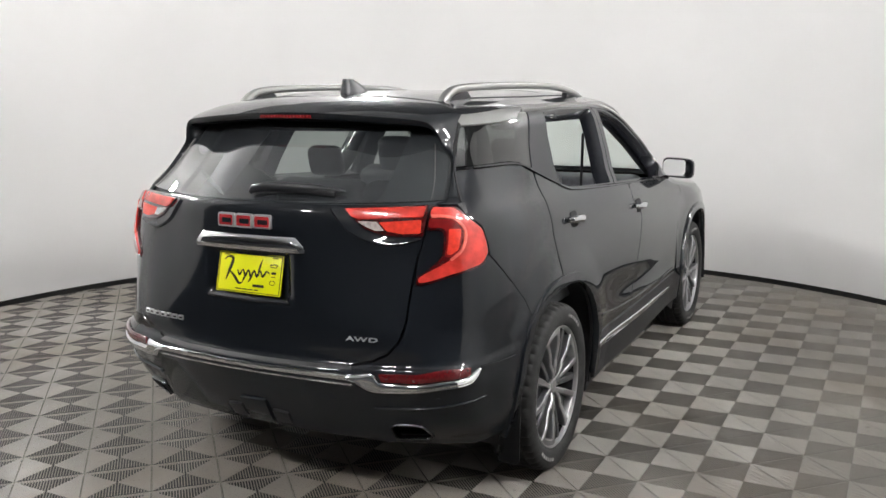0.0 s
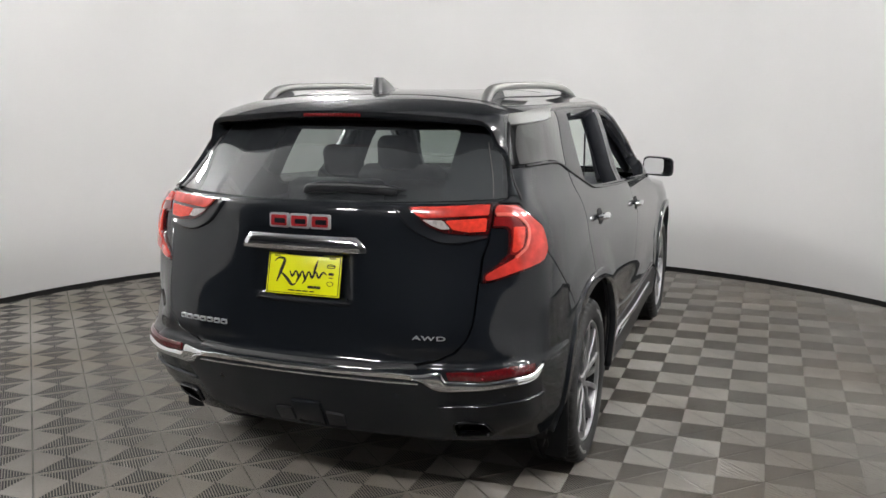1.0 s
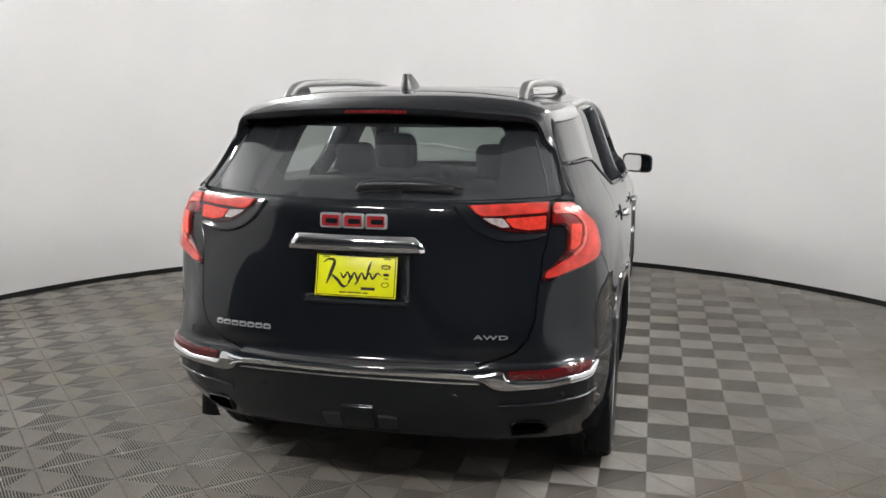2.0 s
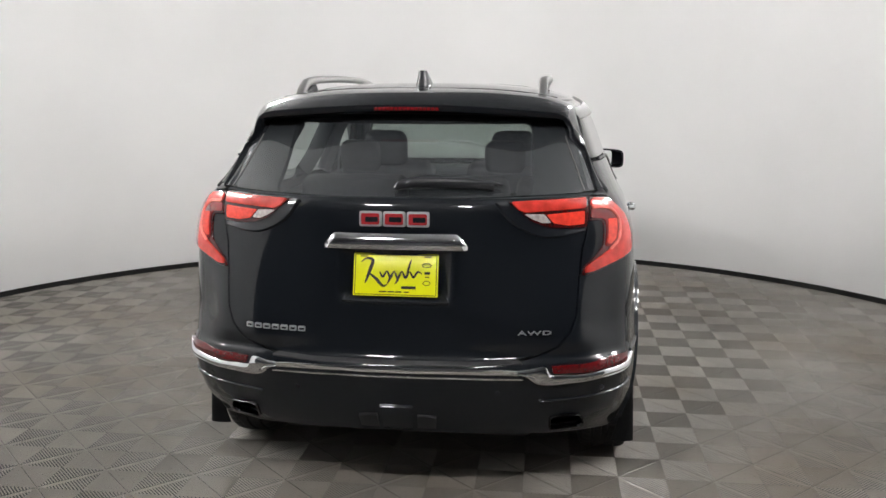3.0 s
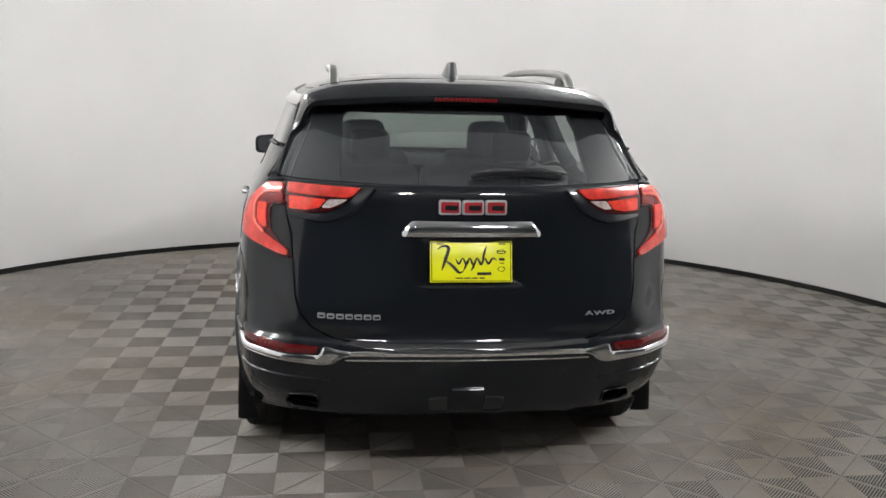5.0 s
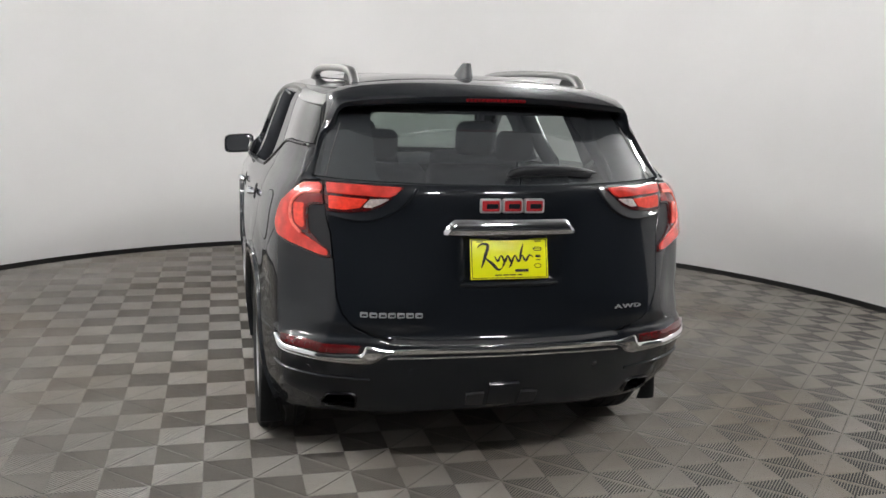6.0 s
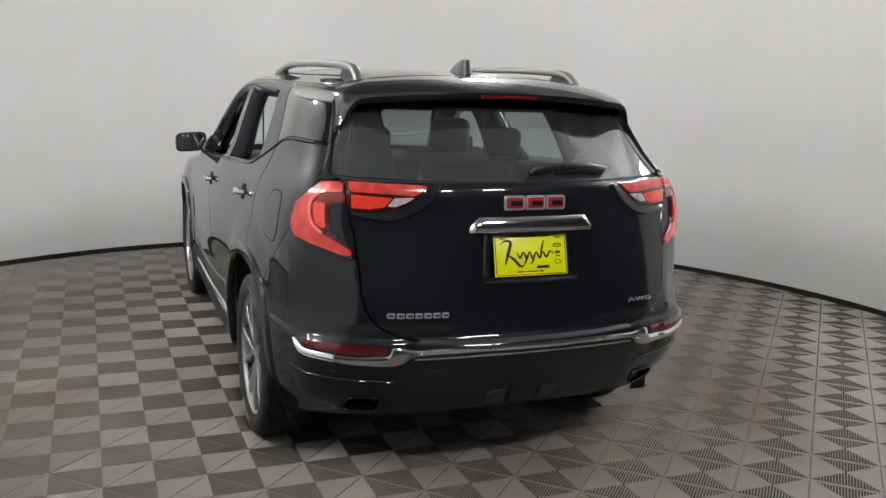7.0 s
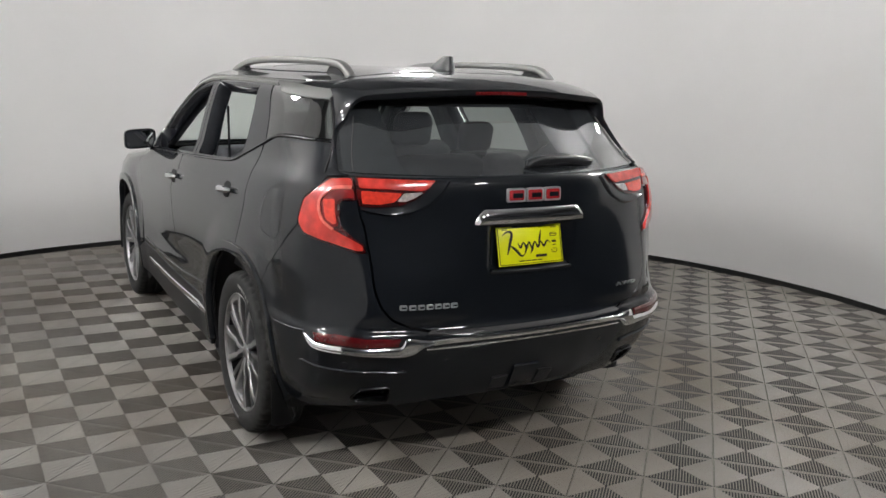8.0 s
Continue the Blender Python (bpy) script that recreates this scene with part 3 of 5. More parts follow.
both("roof_side", [side], PAINT, 0, .014, .04, "gloss black roof side and windscreen pillar")
# flank panels
quarter = [Y(-.396, .847)] + [Y(a + .004, b + .002) for a, b in arch(0, grow=.03)[7:9]] + [Y(a, b) for a, b in arch(0)[9:14]] + [Y(*p) for p in [(-.03, .86), (-.065, .95), (-.095, 1.06), (-.11, 1.18), (-.13, 1.305)]] + \
          ys([(-.22, 1.341), (-.30, 1.350), (-.585, 1.352)]) + [Y(-.67, 1.262), Y(-.69, 1.236), X(.757, 1.236), Y(-.678, 1.200), Y(-.630, 1.16), Y(-.626, 1.055)]
both("quarter_panel", [quarter], PAINT, 0, .012, .03, "gloss black rear quarter panel")
rdoor = ys([(1.026, .50), (1.026, 1.156), (.67, 1.173), (.28, 1.196), (.16, 1.212), (.06, 1.247), (-.10, 1.303), (-.118, 1.297), (-.103, 1.18), (-.087, 1.06), (-.057, .95), (-.022, .858)]) + \
    [Y(a, b) for a, b in arch(0)[14:21]] + ys([(.47, .52), (.52, .50)])
rear_doors = both("rear_door", [rounded(rdoor, .012, 2)], PAINT, 0, .012, .035, "gloss black rear door with its window lowered")
fdoor = ys([(1.034, .50), (2.10, .50), (2.13, .70), (2.12, .95), (2.04, 1.095), (1.80, 1.115), (1.45, 1.134), (1.034, 1.156)])
front_doors = both("front_door", [rounded(fdoor, .02, 2)], PAINT, 0, .012, .05, "gloss black front door with its window lowered")
fend = ys([(2.14, .50), (2.24, .45)]) + [Y(a, b) for a, b in arch(2.725)[2:-2]] + [Y(3.22, .45), (SMAX, .45), (SMAX, 1.13), (SMAX - .97, 1.13), Y(2.05, 1.10), Y(2.128, .95), Y(2.138, .70)]
both("front_wing", [fend], PAINT, 0, .012, .07, "gloss black front wing and bonnet edge")
sill = ys([(.46, .40), (.46, .494), (1.2, .494), (2.10, .494), (2.24, .44), (2.24, .30), (1.2, .27), (.47, .27)])
both("sill", [sill], PLASTIC, .004, .02, .06, "black plastic sill cladding")
both("sill_trim", [rounded(ys([(.47, .430), (.47, .452), (1.2, .438), (1.93, .428), (1.98, .414), (1.2, .412)]), .006, 2)], CHROME, .013, .014, .05, "bright chrome strip along the sill")
both("lower_door_crease", [ribbon(ys(smooth_line([(.50, .575), (.8, .548), (1.2, .53), (1.7, .524), (2.05, .53)])), .004)], PAINT, .006, .01, .05)
# arch mouldings
for cy, lab in ((0, "black rear wheel arch moulding"), (2.725, "black front wheel arch moulding")):
    a, b = arch(cy, base=.30), arch(cy, grow=.042, base=.30)
    both("arch_moulding", [ys(a) + list(reversed(ys(b)))], PAINT, .011, .03, .03, lab)

# rear bumper: corner pieces up to the lamps and the middle below the tailgate
bump_half = [(0, .655), X(.30, .655), X(.45, .668), X(.53, .688), X(.585, .715), X(.628, .765), X(.648, .83), X(.655, .965), X(.69, .965), X(.76, 1.005), X(.815, 1.045), Y(-.632, 1.052), Y(-.40, .845)] + \
    [Y(a, b) for a, b in reversed(arch(0, grow=.03)[2:8])] + [Y(-.482, .46), Y(-.490, .40), Y(-.505, .335), Y(-.62, .315), X(.72, .325), X(.5, .352), (0, .364)]
TIP = [(.557, .371), (.672, .368), (.690, .384), (.668, .438), (.572, .440), (.557, .426)]
tip_hole = rounded([X(.622 + (a - .622) * 1.03, .404 + (b - .404) * 1.03) for a, b in TIP], .010, 3)
bumper = patch("rear_bumper", [bump_half + [(-a, b) for a, b in reversed(bump_half[1:-1])], tip_hole, flip(tip_hole)], PAINT, car, 0, .02, .024, "gloss black rear bumper cover")
# tailgate
gate_half = [(0, .664), X(.30, .664), X(.45, .677), X(.525, .697), X(.578, .722), X(.620, .77), X(.640, .83), X(.648, .965), X(.655, 1.06), X(.672, 1.12), X(.672, 1.243), X(.45, 1.243), (0, 1.245)]
gate = patch("tailgate", [gate_half + [(-a, b) for a, b in reversed(gate_half[1:-1])]], PAINT, car, .002, .014, .025, "gloss black tailgate")
# the sill of body colour between lamp and quarter
both("lamp_bridge", [[X(.657, .97), X(.664, 1.06), X(.680, 1.156), X(.74, 1.156), X(.74, 1.07), X(.672, .985)]], PAINT, 0, .012, .03)

# spoiler: its top runs on down the rear pillars, its lip turns down along the glass
def along(pts, n):
    """Evenly spaced places on a smooth line through 3D points."""
    out = []
    m = len(pts)
    for i in range(m - 1):
        p = [Vector(pts[max(0, min(m - 1, i + k))]) for k in (-1, 0, 1, 2)]
        for j in range(12):
            t = j / 12
            out.append(.5 * (2 * p[1] + (p[2] - p[0]) * t + (2 * p[0] - 5 * p[1] + 4 * p[2] - p[3]) * t * t + (3 * p[1] - p[0] - 3 * p[2] + p[3]) * t ** 3))
    out.append(Vector(pts[-1]))
    d = np.concatenate([[0], np.cumsum([(q - p).length for p, q in zip(out, out[1:])])])
    q = np.linspace(0, d[-1], n)
    return [Vector([float(np.interp(v, d, [o[k] for o in out])) for k in range(3)]) for v in q]


def on_skin(st, off):
    return skin(*st) + skin_n(*st) * off


NU = 52
lip = along([(0, -.705, 1.568), (.15, -.699, 1.5656), (.3, -.680, 1.5585), (.45, -.650, 1.5475), (.535, -.626, 1.540), (.580, -.610, 1.531), (.606, -.598, 1.512), (.622, -.588, 1.482), (.636, -.577, 1.445),
             on_skin(X(.657, 1.41), .010), on_skin(X(.675, 1.375), .006), on_skin(X(.688, 1.335), .004), on_skin(X(.700, 1.30), .003), on_skin(X(.712, 1.264), .002)], NU)
root = along([(x, -.40 + .02 * x, roof(x, -.40).z + .004) for x in (0, .15, .3, .42)] + [(.52, -.380, roof(.52, -.38).z + .004), (.585, -.390, 1.581), (.628, -.410, 1.562)] +
             [on_skin(Y(y, z), o) for y, z, o in ((-.470, 1.520, .005), (-.515, 1.465, .005), (-.555, 1.41, .004), (-.60, 1.345, .003), (-.632, 1.30, .003), (-.664, 1.264, .002))], NU)
half_rows = []
for u in range(NU):
    e = smooth01(.50, .86, u / (NU - 1))
    L, R = lip[u], root[u]
    out = (Vector((0, -.1, 1)) * (1 - e) + Vector((.75, -.45, .45)) * e).normalized()
    row = [R - out * .02, R]
    for t in (.2, .4, .6, .8, .93):
        row.append(R.lerp(L, t) + out * (.034 * (1 - e) + .012 * e) * t * (1 - t) * 1.6)
    row.append(L)
    for y, z, dx, dy in ((.001, -.008, -.003, .003), (.010, -.023, -.014, .008), (.04, -.031, -.028, .018), (.10, -.030, -.045, .032), (.20, -.018, -.065, .060)):
        row.append(L + Vector((dx * e, y * (1 - e) + dy * e, z * (1 - e) - .004 * e)))
    half_rows.append(row)
bm = bmesh.new()
rows = [[bm.verts.new((-p.x, p.y, p.z)) for p in r] for r in reversed(half_rows[1:])] + [[bm.verts.new(p) for p in r] for r in half_rows]
for i in range(len(rows) - 1):
    for j in range(len(rows[0])):
        k = (j + 1) % len(rows[0])
        bm.faces.new((rows[i][j], rows[i + 1][j], rows[i + 1][k], rows[i][k]))
bm.faces.new(rows[0])
bm.faces.new(rows[-1][::-1])
part("roof_spoiler", bm, PAINT, car, "gloss black roof spoiler over the rear window", smooth=True)
# dark lining of the tailgate round the glass, seen through it
lining = rounded([X(-.492, 1.268), X(.492, 1.268), X(.470, 1.524), X(-.470, 1.524)], .045, 5)
patch("window_lining", [GLASS, lining], TRIMIN, car, -.024, .02, .05, "dark lining round the rear window")

stop = box("stop_lamp", (0, -.690, 1.553), (.25, .012, .014), GLOSSBLK, car, r=.004, label="dark red high-level stop lamp")
for i in range(16):
    x = -.122 + .246 * (i + .5) / 16
    yl, zl = -.705 + .275 * x * x, 1.568 - .105 * x * x
    box("led", (x, yl + .004, zl - .015), (.0135, .010, .013), STOPRED, stop, r=.002)

# ---- side glass ----
WIN_R = ys(smooth_line([(.735, 1.190), (.28, 1.214), (.17, 1.228), (.115, 1.248)]) + [(.13, 1.33), (.175, 1.45), (.235, 1.548)] + smooth_line([(.45, 1.556), (.855, 1.553)]) + [(.80, 1.38)])
WIN_F = ys(smooth_line([(1.74, 1.140), (1.45, 1.154), (.845, 1.186)]) + [(.91, 1.38), (.965, 1.545)] + smooth_line([(1.09, 1.530), (1.26, 1.480), (1.42, 1.400), (1.60, 1.30), (1.72, 1.21)]))
for (sx, f), rd, fd in zip(SIDES, rear_doors, front_doors):
    # black frames round the panes
    fr = ys(smooth_line([(.79, 1.180), (.28, 1.206), (.165, 1.222), (.06, 1.26), (-.10, 1.313)]) + [(-.115, 1.325), (-.06, 1.42), (.07, 1.556)] + smooth_line([(.45, 1.566), (.90, 1.563)]) + [(.85, 1.38)])
    patch("window_frame", [f(fr), f(WIN_R)], GLOSSBLK, rd, -.003, .075, .04, "gloss black window frame")
    fr = ys(smooth_line([(1.82, 1.128), (1.45, 1.144), (.80, 1.178)]) + [(.857, 1.38), (.907, 1.562)] + smooth_line([(1.10, 1.545), (1.275, 1.492), (1.435, 1.412), (1.615, 1.312), (1.745, 1.217)]))
    patch("window_frame", [f(fr), f(WIN_F)], GLOSSBLK, fd, -.003, .06, .04, "gloss black window frame")
    qg = ys([(-.125, 1.327), (-.22, 1.358), (-.30, 1.367), (-.575, 1.368)] + [(-.508, 1.455), (-.452, 1.535), (-.25, 1.548), (.055, 1.558), (-.07, 1.42)])
    patch("quarter_window", [f(qg)], QGLASS, car, -.003, .006, .04, "dark privacy glass quarter window")
    # bright trim: along the belt, over the doors and the wedge on the rear pillar
    patch("belt_trim", [f(ribbon(ys(smooth_line([(1.78, 1.124), (1.45, 1.139), (.67, 1.178), (.28, 1.201), (.16, 1.217), (.06, 1.251), (-.10, 1.307), (-.20, 1.342), (-.30, 1.356), (-.50, 1.359)], 8)), .0032))],
          DARKTRIM, car, .006, .012, .03, "satin chrome strip under the side windows")
    patch("roof_trim", [f(ribbon(ys(smooth_line([(.04, 1.566), (.45, 1.574), (.85, 1.571), (1.10, 1.553), (1.285, 1.499), (1.445, 1.419), (1.625, 1.319), (1.76, 1.222), (1.84, 1.14)], 8)), .0055))],
          SATIN, car, .008, .02, .04, "satin chrome strip over the side windows")
    patch("pillar_trim", [f(ys([(.06, 1.570), (-.25, 1.562), (-.46, 1.549), (-.463, 1.512), (-.20, 1.522), (-.10, 1.530), (-.05, 1.552)]))], WEDGE, car, .006, .012, .03, "satin metal wedge on the rear pillar")
    # handles
    for cy, cz, dr in ((.165, 1.085, rd), (1.165, 1.030, fd)):
        hp = [skin(s_side(cy + q, cz - .05 * q) * sx, cz - .05 * q) + skin_n(s_side(cy + q, cz) * sx, cz) * o
              for q, o in ((-.078, .008), (-.068, .022), (-.04, .031), (.0, .033), (.04, .031), (.062, .022), (.074, .008))]
        sweep("door_handle", hp, oval(.011, .0155, 14, 2.5), CHROME, dr, "chrome door handle", scales=[(.6, .6), (1, .9), (1, 1), (1, 1.05), (1, 1), (1, .9), (.6, .6)])
        # no hollow here: the recess's shade is a flat dark patch
        cup = rounded([Y(cy - .042, cz - .034), Y(cy + .042, cz - .034), Y(cy + .042, cz + .036), Y(cy - .042, cz + .036)], .03)
        patch("handle_shade", [f(cup)], INNER, dr, .0022, .005, .015, "flat dark patch for the shade in the handle recess")
    # mirror
    mir = new("door_mirror")
    mir.parent = car
    tagged(mir, "gloss black door mirror")
    bm = bmesh.new()
    rings = []
    for d, kx, kz, dx in ((0.0, 1.0, 1.0, 0), (.02, 1.03, 1.04, 0), (.07, .98, .97, -.004), (.11, .82, .80, -.012), (.135, .5, .5, -.02)):
        ring = []
        for a, b in oval(.094, .060, 28, 4.5):
            sk = .010 * (a / .094)
            ring.append(bm.verts.new((sx * (.930 + a * kx + dx), 1.985 + d, 1.168 + (b - sk * .6) * kz)))
        rings.append(ring)
    for i in range(len(rings) - 1):
        for j in range(28):
            bm.faces.new((rings[i][j], rings[i][(j + 1) % 28], rings[i + 1][(j + 1) % 28], rings[i + 1][j]))
    bm.faces.new(rings[-1])
    inn = [bm.verts.new((v.co.x * .88 + sx * .930 * .12, v.co.y + .0, v.co.z * .84 + 1.168 * .16)) for v in rings[0]]
    dp = [bm.verts.new((v.co.x, v.co.y + .078, v.co.z)) for v in inn]
    for j in range(28):
        bm.faces.new((rings[0][j], inn[j], inn[(j + 1) % 28], rings[0][(j + 1) % 28]))
        bm.faces.new((inn[j], dp[j], dp[(j + 1) % 28], inn[(j + 1) % 28]))
    bm.faces.new(dp)
    part("housing", bm, GLOSSBLK, mir, "gloss black mirror housing", smooth=True)
    bm = bmesh.new()
    pv = []
    for a, b in oval(.085, .052, 28, 4.5):
        pv.append((sx * (.930 + a), 2.010 + (.55 if sx > 0 else .03) * a, 1.168 + b - .006 * (a / .094)))
    top = [bm.verts.new(p) for p in pv]
    bot = [bm.verts.new((p[0], p[1] + .004, p[2])) for p in pv]
    bm.faces.new(top)
    bm.faces.new(bot[::-1])
    for j in range(28):
        bm.faces.new((top[j], top[(j + 1) % 28], bot[(j + 1) % 28], bot[j]))
    part("mirror_glass", bm, MIRROR, mir, "silvered mirror glass")
    sweep("arm", [(sx * .78, 2.05, 1.118), (sx * .84, 2.05, 1.120), (sx * .88, 2.04, 1.130)], oval(.035, .018, 12, 3), GLOSSBLK, mir)
    patch("mirror_base", [f(rounded(ys([(1.70, 1.142), (1.86, 1.128), (1.80, 1.20), (1.765, 1.215)]), .01))], GLOSSBLK, mir, .004, .02, .03)

# fuel flap, on the left flank
fl = rounded([Y(-.30, .985), Y(-.47, .965), Y(-.50, 1.04), Y(-.485, 1.15), Y(-.42, 1.165), Y(-.335, 1.15)], .05)
seamring = [Y(a, b) for a, b in [(-.296, .981), (-.474, .960), (-.506, 1.04), (-.489, 1.155), (-.42, 1.170), (-.331, 1.154)]]
patch("fuel_flap_seam", [flip(rounded(seamring, .05))], INNER, car, .0012, .004, .03)
patch("fuel_flap", [flip(fl)], PAINT, car, .0022, .004, .03, "gloss black fuel flap")

# ---- tail lamps ----
OUTER = [X(.681, 1.238), X(.75, 1.233), Y(-.680, 1.188), Y(-.642, 1.155), Y(-.640, 1.065), Y(-.672, 1.025), X(.765, .993), X(.70, .970), X(.664, .966), X(.664, .996), X(.692, 1.014), X(.735, 1.062), X(.735, 1.148), X(.724, 1.158), X(.681, 1.160)]
CBAND = [X(.686, 1.232), X(.745, 1.227), Y(-.685, 1.181), Y(-.653, 1.150), Y(-.651, 1.068), Y(-.682, 1.033), X(.765, 1.002), X(.70, .979), X(.670, .974), X(.670, .993), X(.70, 1.013), X(.757, 1.048), X(.792, 1.088), X(.792, 1.150), X(.765, 1.190), X(.735, 1.203), X(.686, 1.205)]
SMOKE = [X(.686, 1.199), X(.733, 1.197), X(.76, 1.184), X(.785, 1.148), X(.785, 1.088), X(.762, 1.060), X(.742, 1.064), X(.742, 1.152), X(.728, 1.165), X(.686, 1.167)]
HOT = [X(.747, 1.160), X(.778, 1.158), X(.778, 1.088), X(.758, 1.070), X(.747, 1.075)]
INNERL = [X(.395, 1.232), X(.672, 1.240), X(.672, 1.138), X(.60, 1.137), X(.53, 1.144), X(.475, 1.166)]
TOPBAND = [X(.405, 1.229), X(.666, 1.234), X(.666, 1.203), X(.455, 1.196), X(.43, 1.206)]
LOWRED = [X(.528, 1.186), X(.662, 1.193), X(.662, 1.148), X(.605, 1.146), X(.555, 1.156)]
REVERSE = [X(.452, 1.190), X(.520, 1.187), X(.545, 1.158), X(.515, 1.158), X(.478, 1.174)]
for sx, f in SIDES:
    lamp = new("tail_lamp")
    lamp.parent = car
    tagged(lamp, "unlit red wrap-around tail lamp with a clear reversing lens")
    patch("housing", [f(rounded(OUTER, .012, 3))], LAMPBASE, lamp, .006, .016, .02, "dark red lamp housing")
    patch("light_band", [f(rounded(CBAND, .012, 3))], RED, lamp, .014, .012, .015, "bright red lens band")
    patch("smoked_lens", [f(rounded(SMOKE, .01, 3))], REDDEEP, lamp, .010, .008, .015, "dark red lens")
    guide = smooth_line([X(.690, 1.2035), X(.735, 1.2005), X(.763, 1.187), X(.789, 1.150), X(.789, 1.088), X(.760, 1.052)], 4)
    patch("light_guide", [f(ribbon(guide, .0055, .004))], LIGHTRED, lamp, .0145, .006, .012, "pale red light guide")
    patch("brake_lens", [f(rounded(HOT, .006, 3))], REDHOT, lamp, .0135, .008, .015, "bright red brake lens")
    lamp = new("tailgate_lamp")
    lamp.parent = car
    tagged(lamp, "red tailgate lamp with a clear reversing lens")
    patch("housing", [f(rounded(INNERL, .008, 3))], LAMPBASE, lamp, .007, .016, .02, "dark red lamp housing")
    patch("light_band", [f(rounded(TOPBAND, .006, 3))], RED, lamp, .014, .01, .015, "bright red lens band")
    patch("indicator_lens", [f(rounded(LOWRED, .006, 3))], REDHOT, lamp, .011, .008, .015, "bright red lower lens")
    patch("reversing_lens", [f(rounded(REVERSE, .006, 3))], CLEAR, lamp, .011, .008, .015, "clear reversing lens")
    # the swept ledge of the tailgate below the lamp
    up_edge = [X(.386, 1.236), X(.430, 1.198), X(.470, 1.164), X(.53, 1.139), X(.60, 1.132), X(.668, 1.133)]
    lo_edge = [X(.352, 1.228), X(.392, 1.180), X(.440, 1.140), X(.52, 1.108), X(.60, 1.110), X(.664, 1.124)]
    loft("lamp_brow", up_edge, lo_edge, [(0, -.006), (0, .004), (.3, .0065), (.6, .0093), (.85, .0118), (.93, .0121), (1, .0108), (1.10, .0045), (1.15, -.006)], PAINT, gate, "gloss black swept ledge under the lamp", side=sx)

# ---- bumper brightwork, reflectors, exhausts ----
mid = smooth_line([X(0, .640), X(.20, .640), X(.38, .637), X(.44, .633)], 6)
patch("bumper_trim", [ribbon([(-p[0], p[1]) for p in reversed(mid)][:-1] + mid, .008)], CHROME, bumper, .012, .016, .03, "bright chrome strip across the bumper")
CORNER = [(X(.43, .642), X(.43, .625)), (X(.485, .646), X(.472, .612)), (X(.522, .652), X(.507, .585)), (X(.543, .648), X(.535, .576)), (X(.560, .622), X(.558, .573)), (X(.60, .617), X(.60, .575)),
          (X(.69, .618), X(.69, .583)), (X(.765, .627), X(.765, .591)), (Y(-.79, .632), Y(-.78, .599)), (Y(-.765, .640), Y(-.750, .616)), (Y(-.736, .656), Y(-.722, .651))]
REFL = [X(.560, .652), X(.69, .654), X(.765, .664), Y(-.765, .664), Y(-.775, .638), X(.765, .632), X(.69, .623), X(.568, .625)]
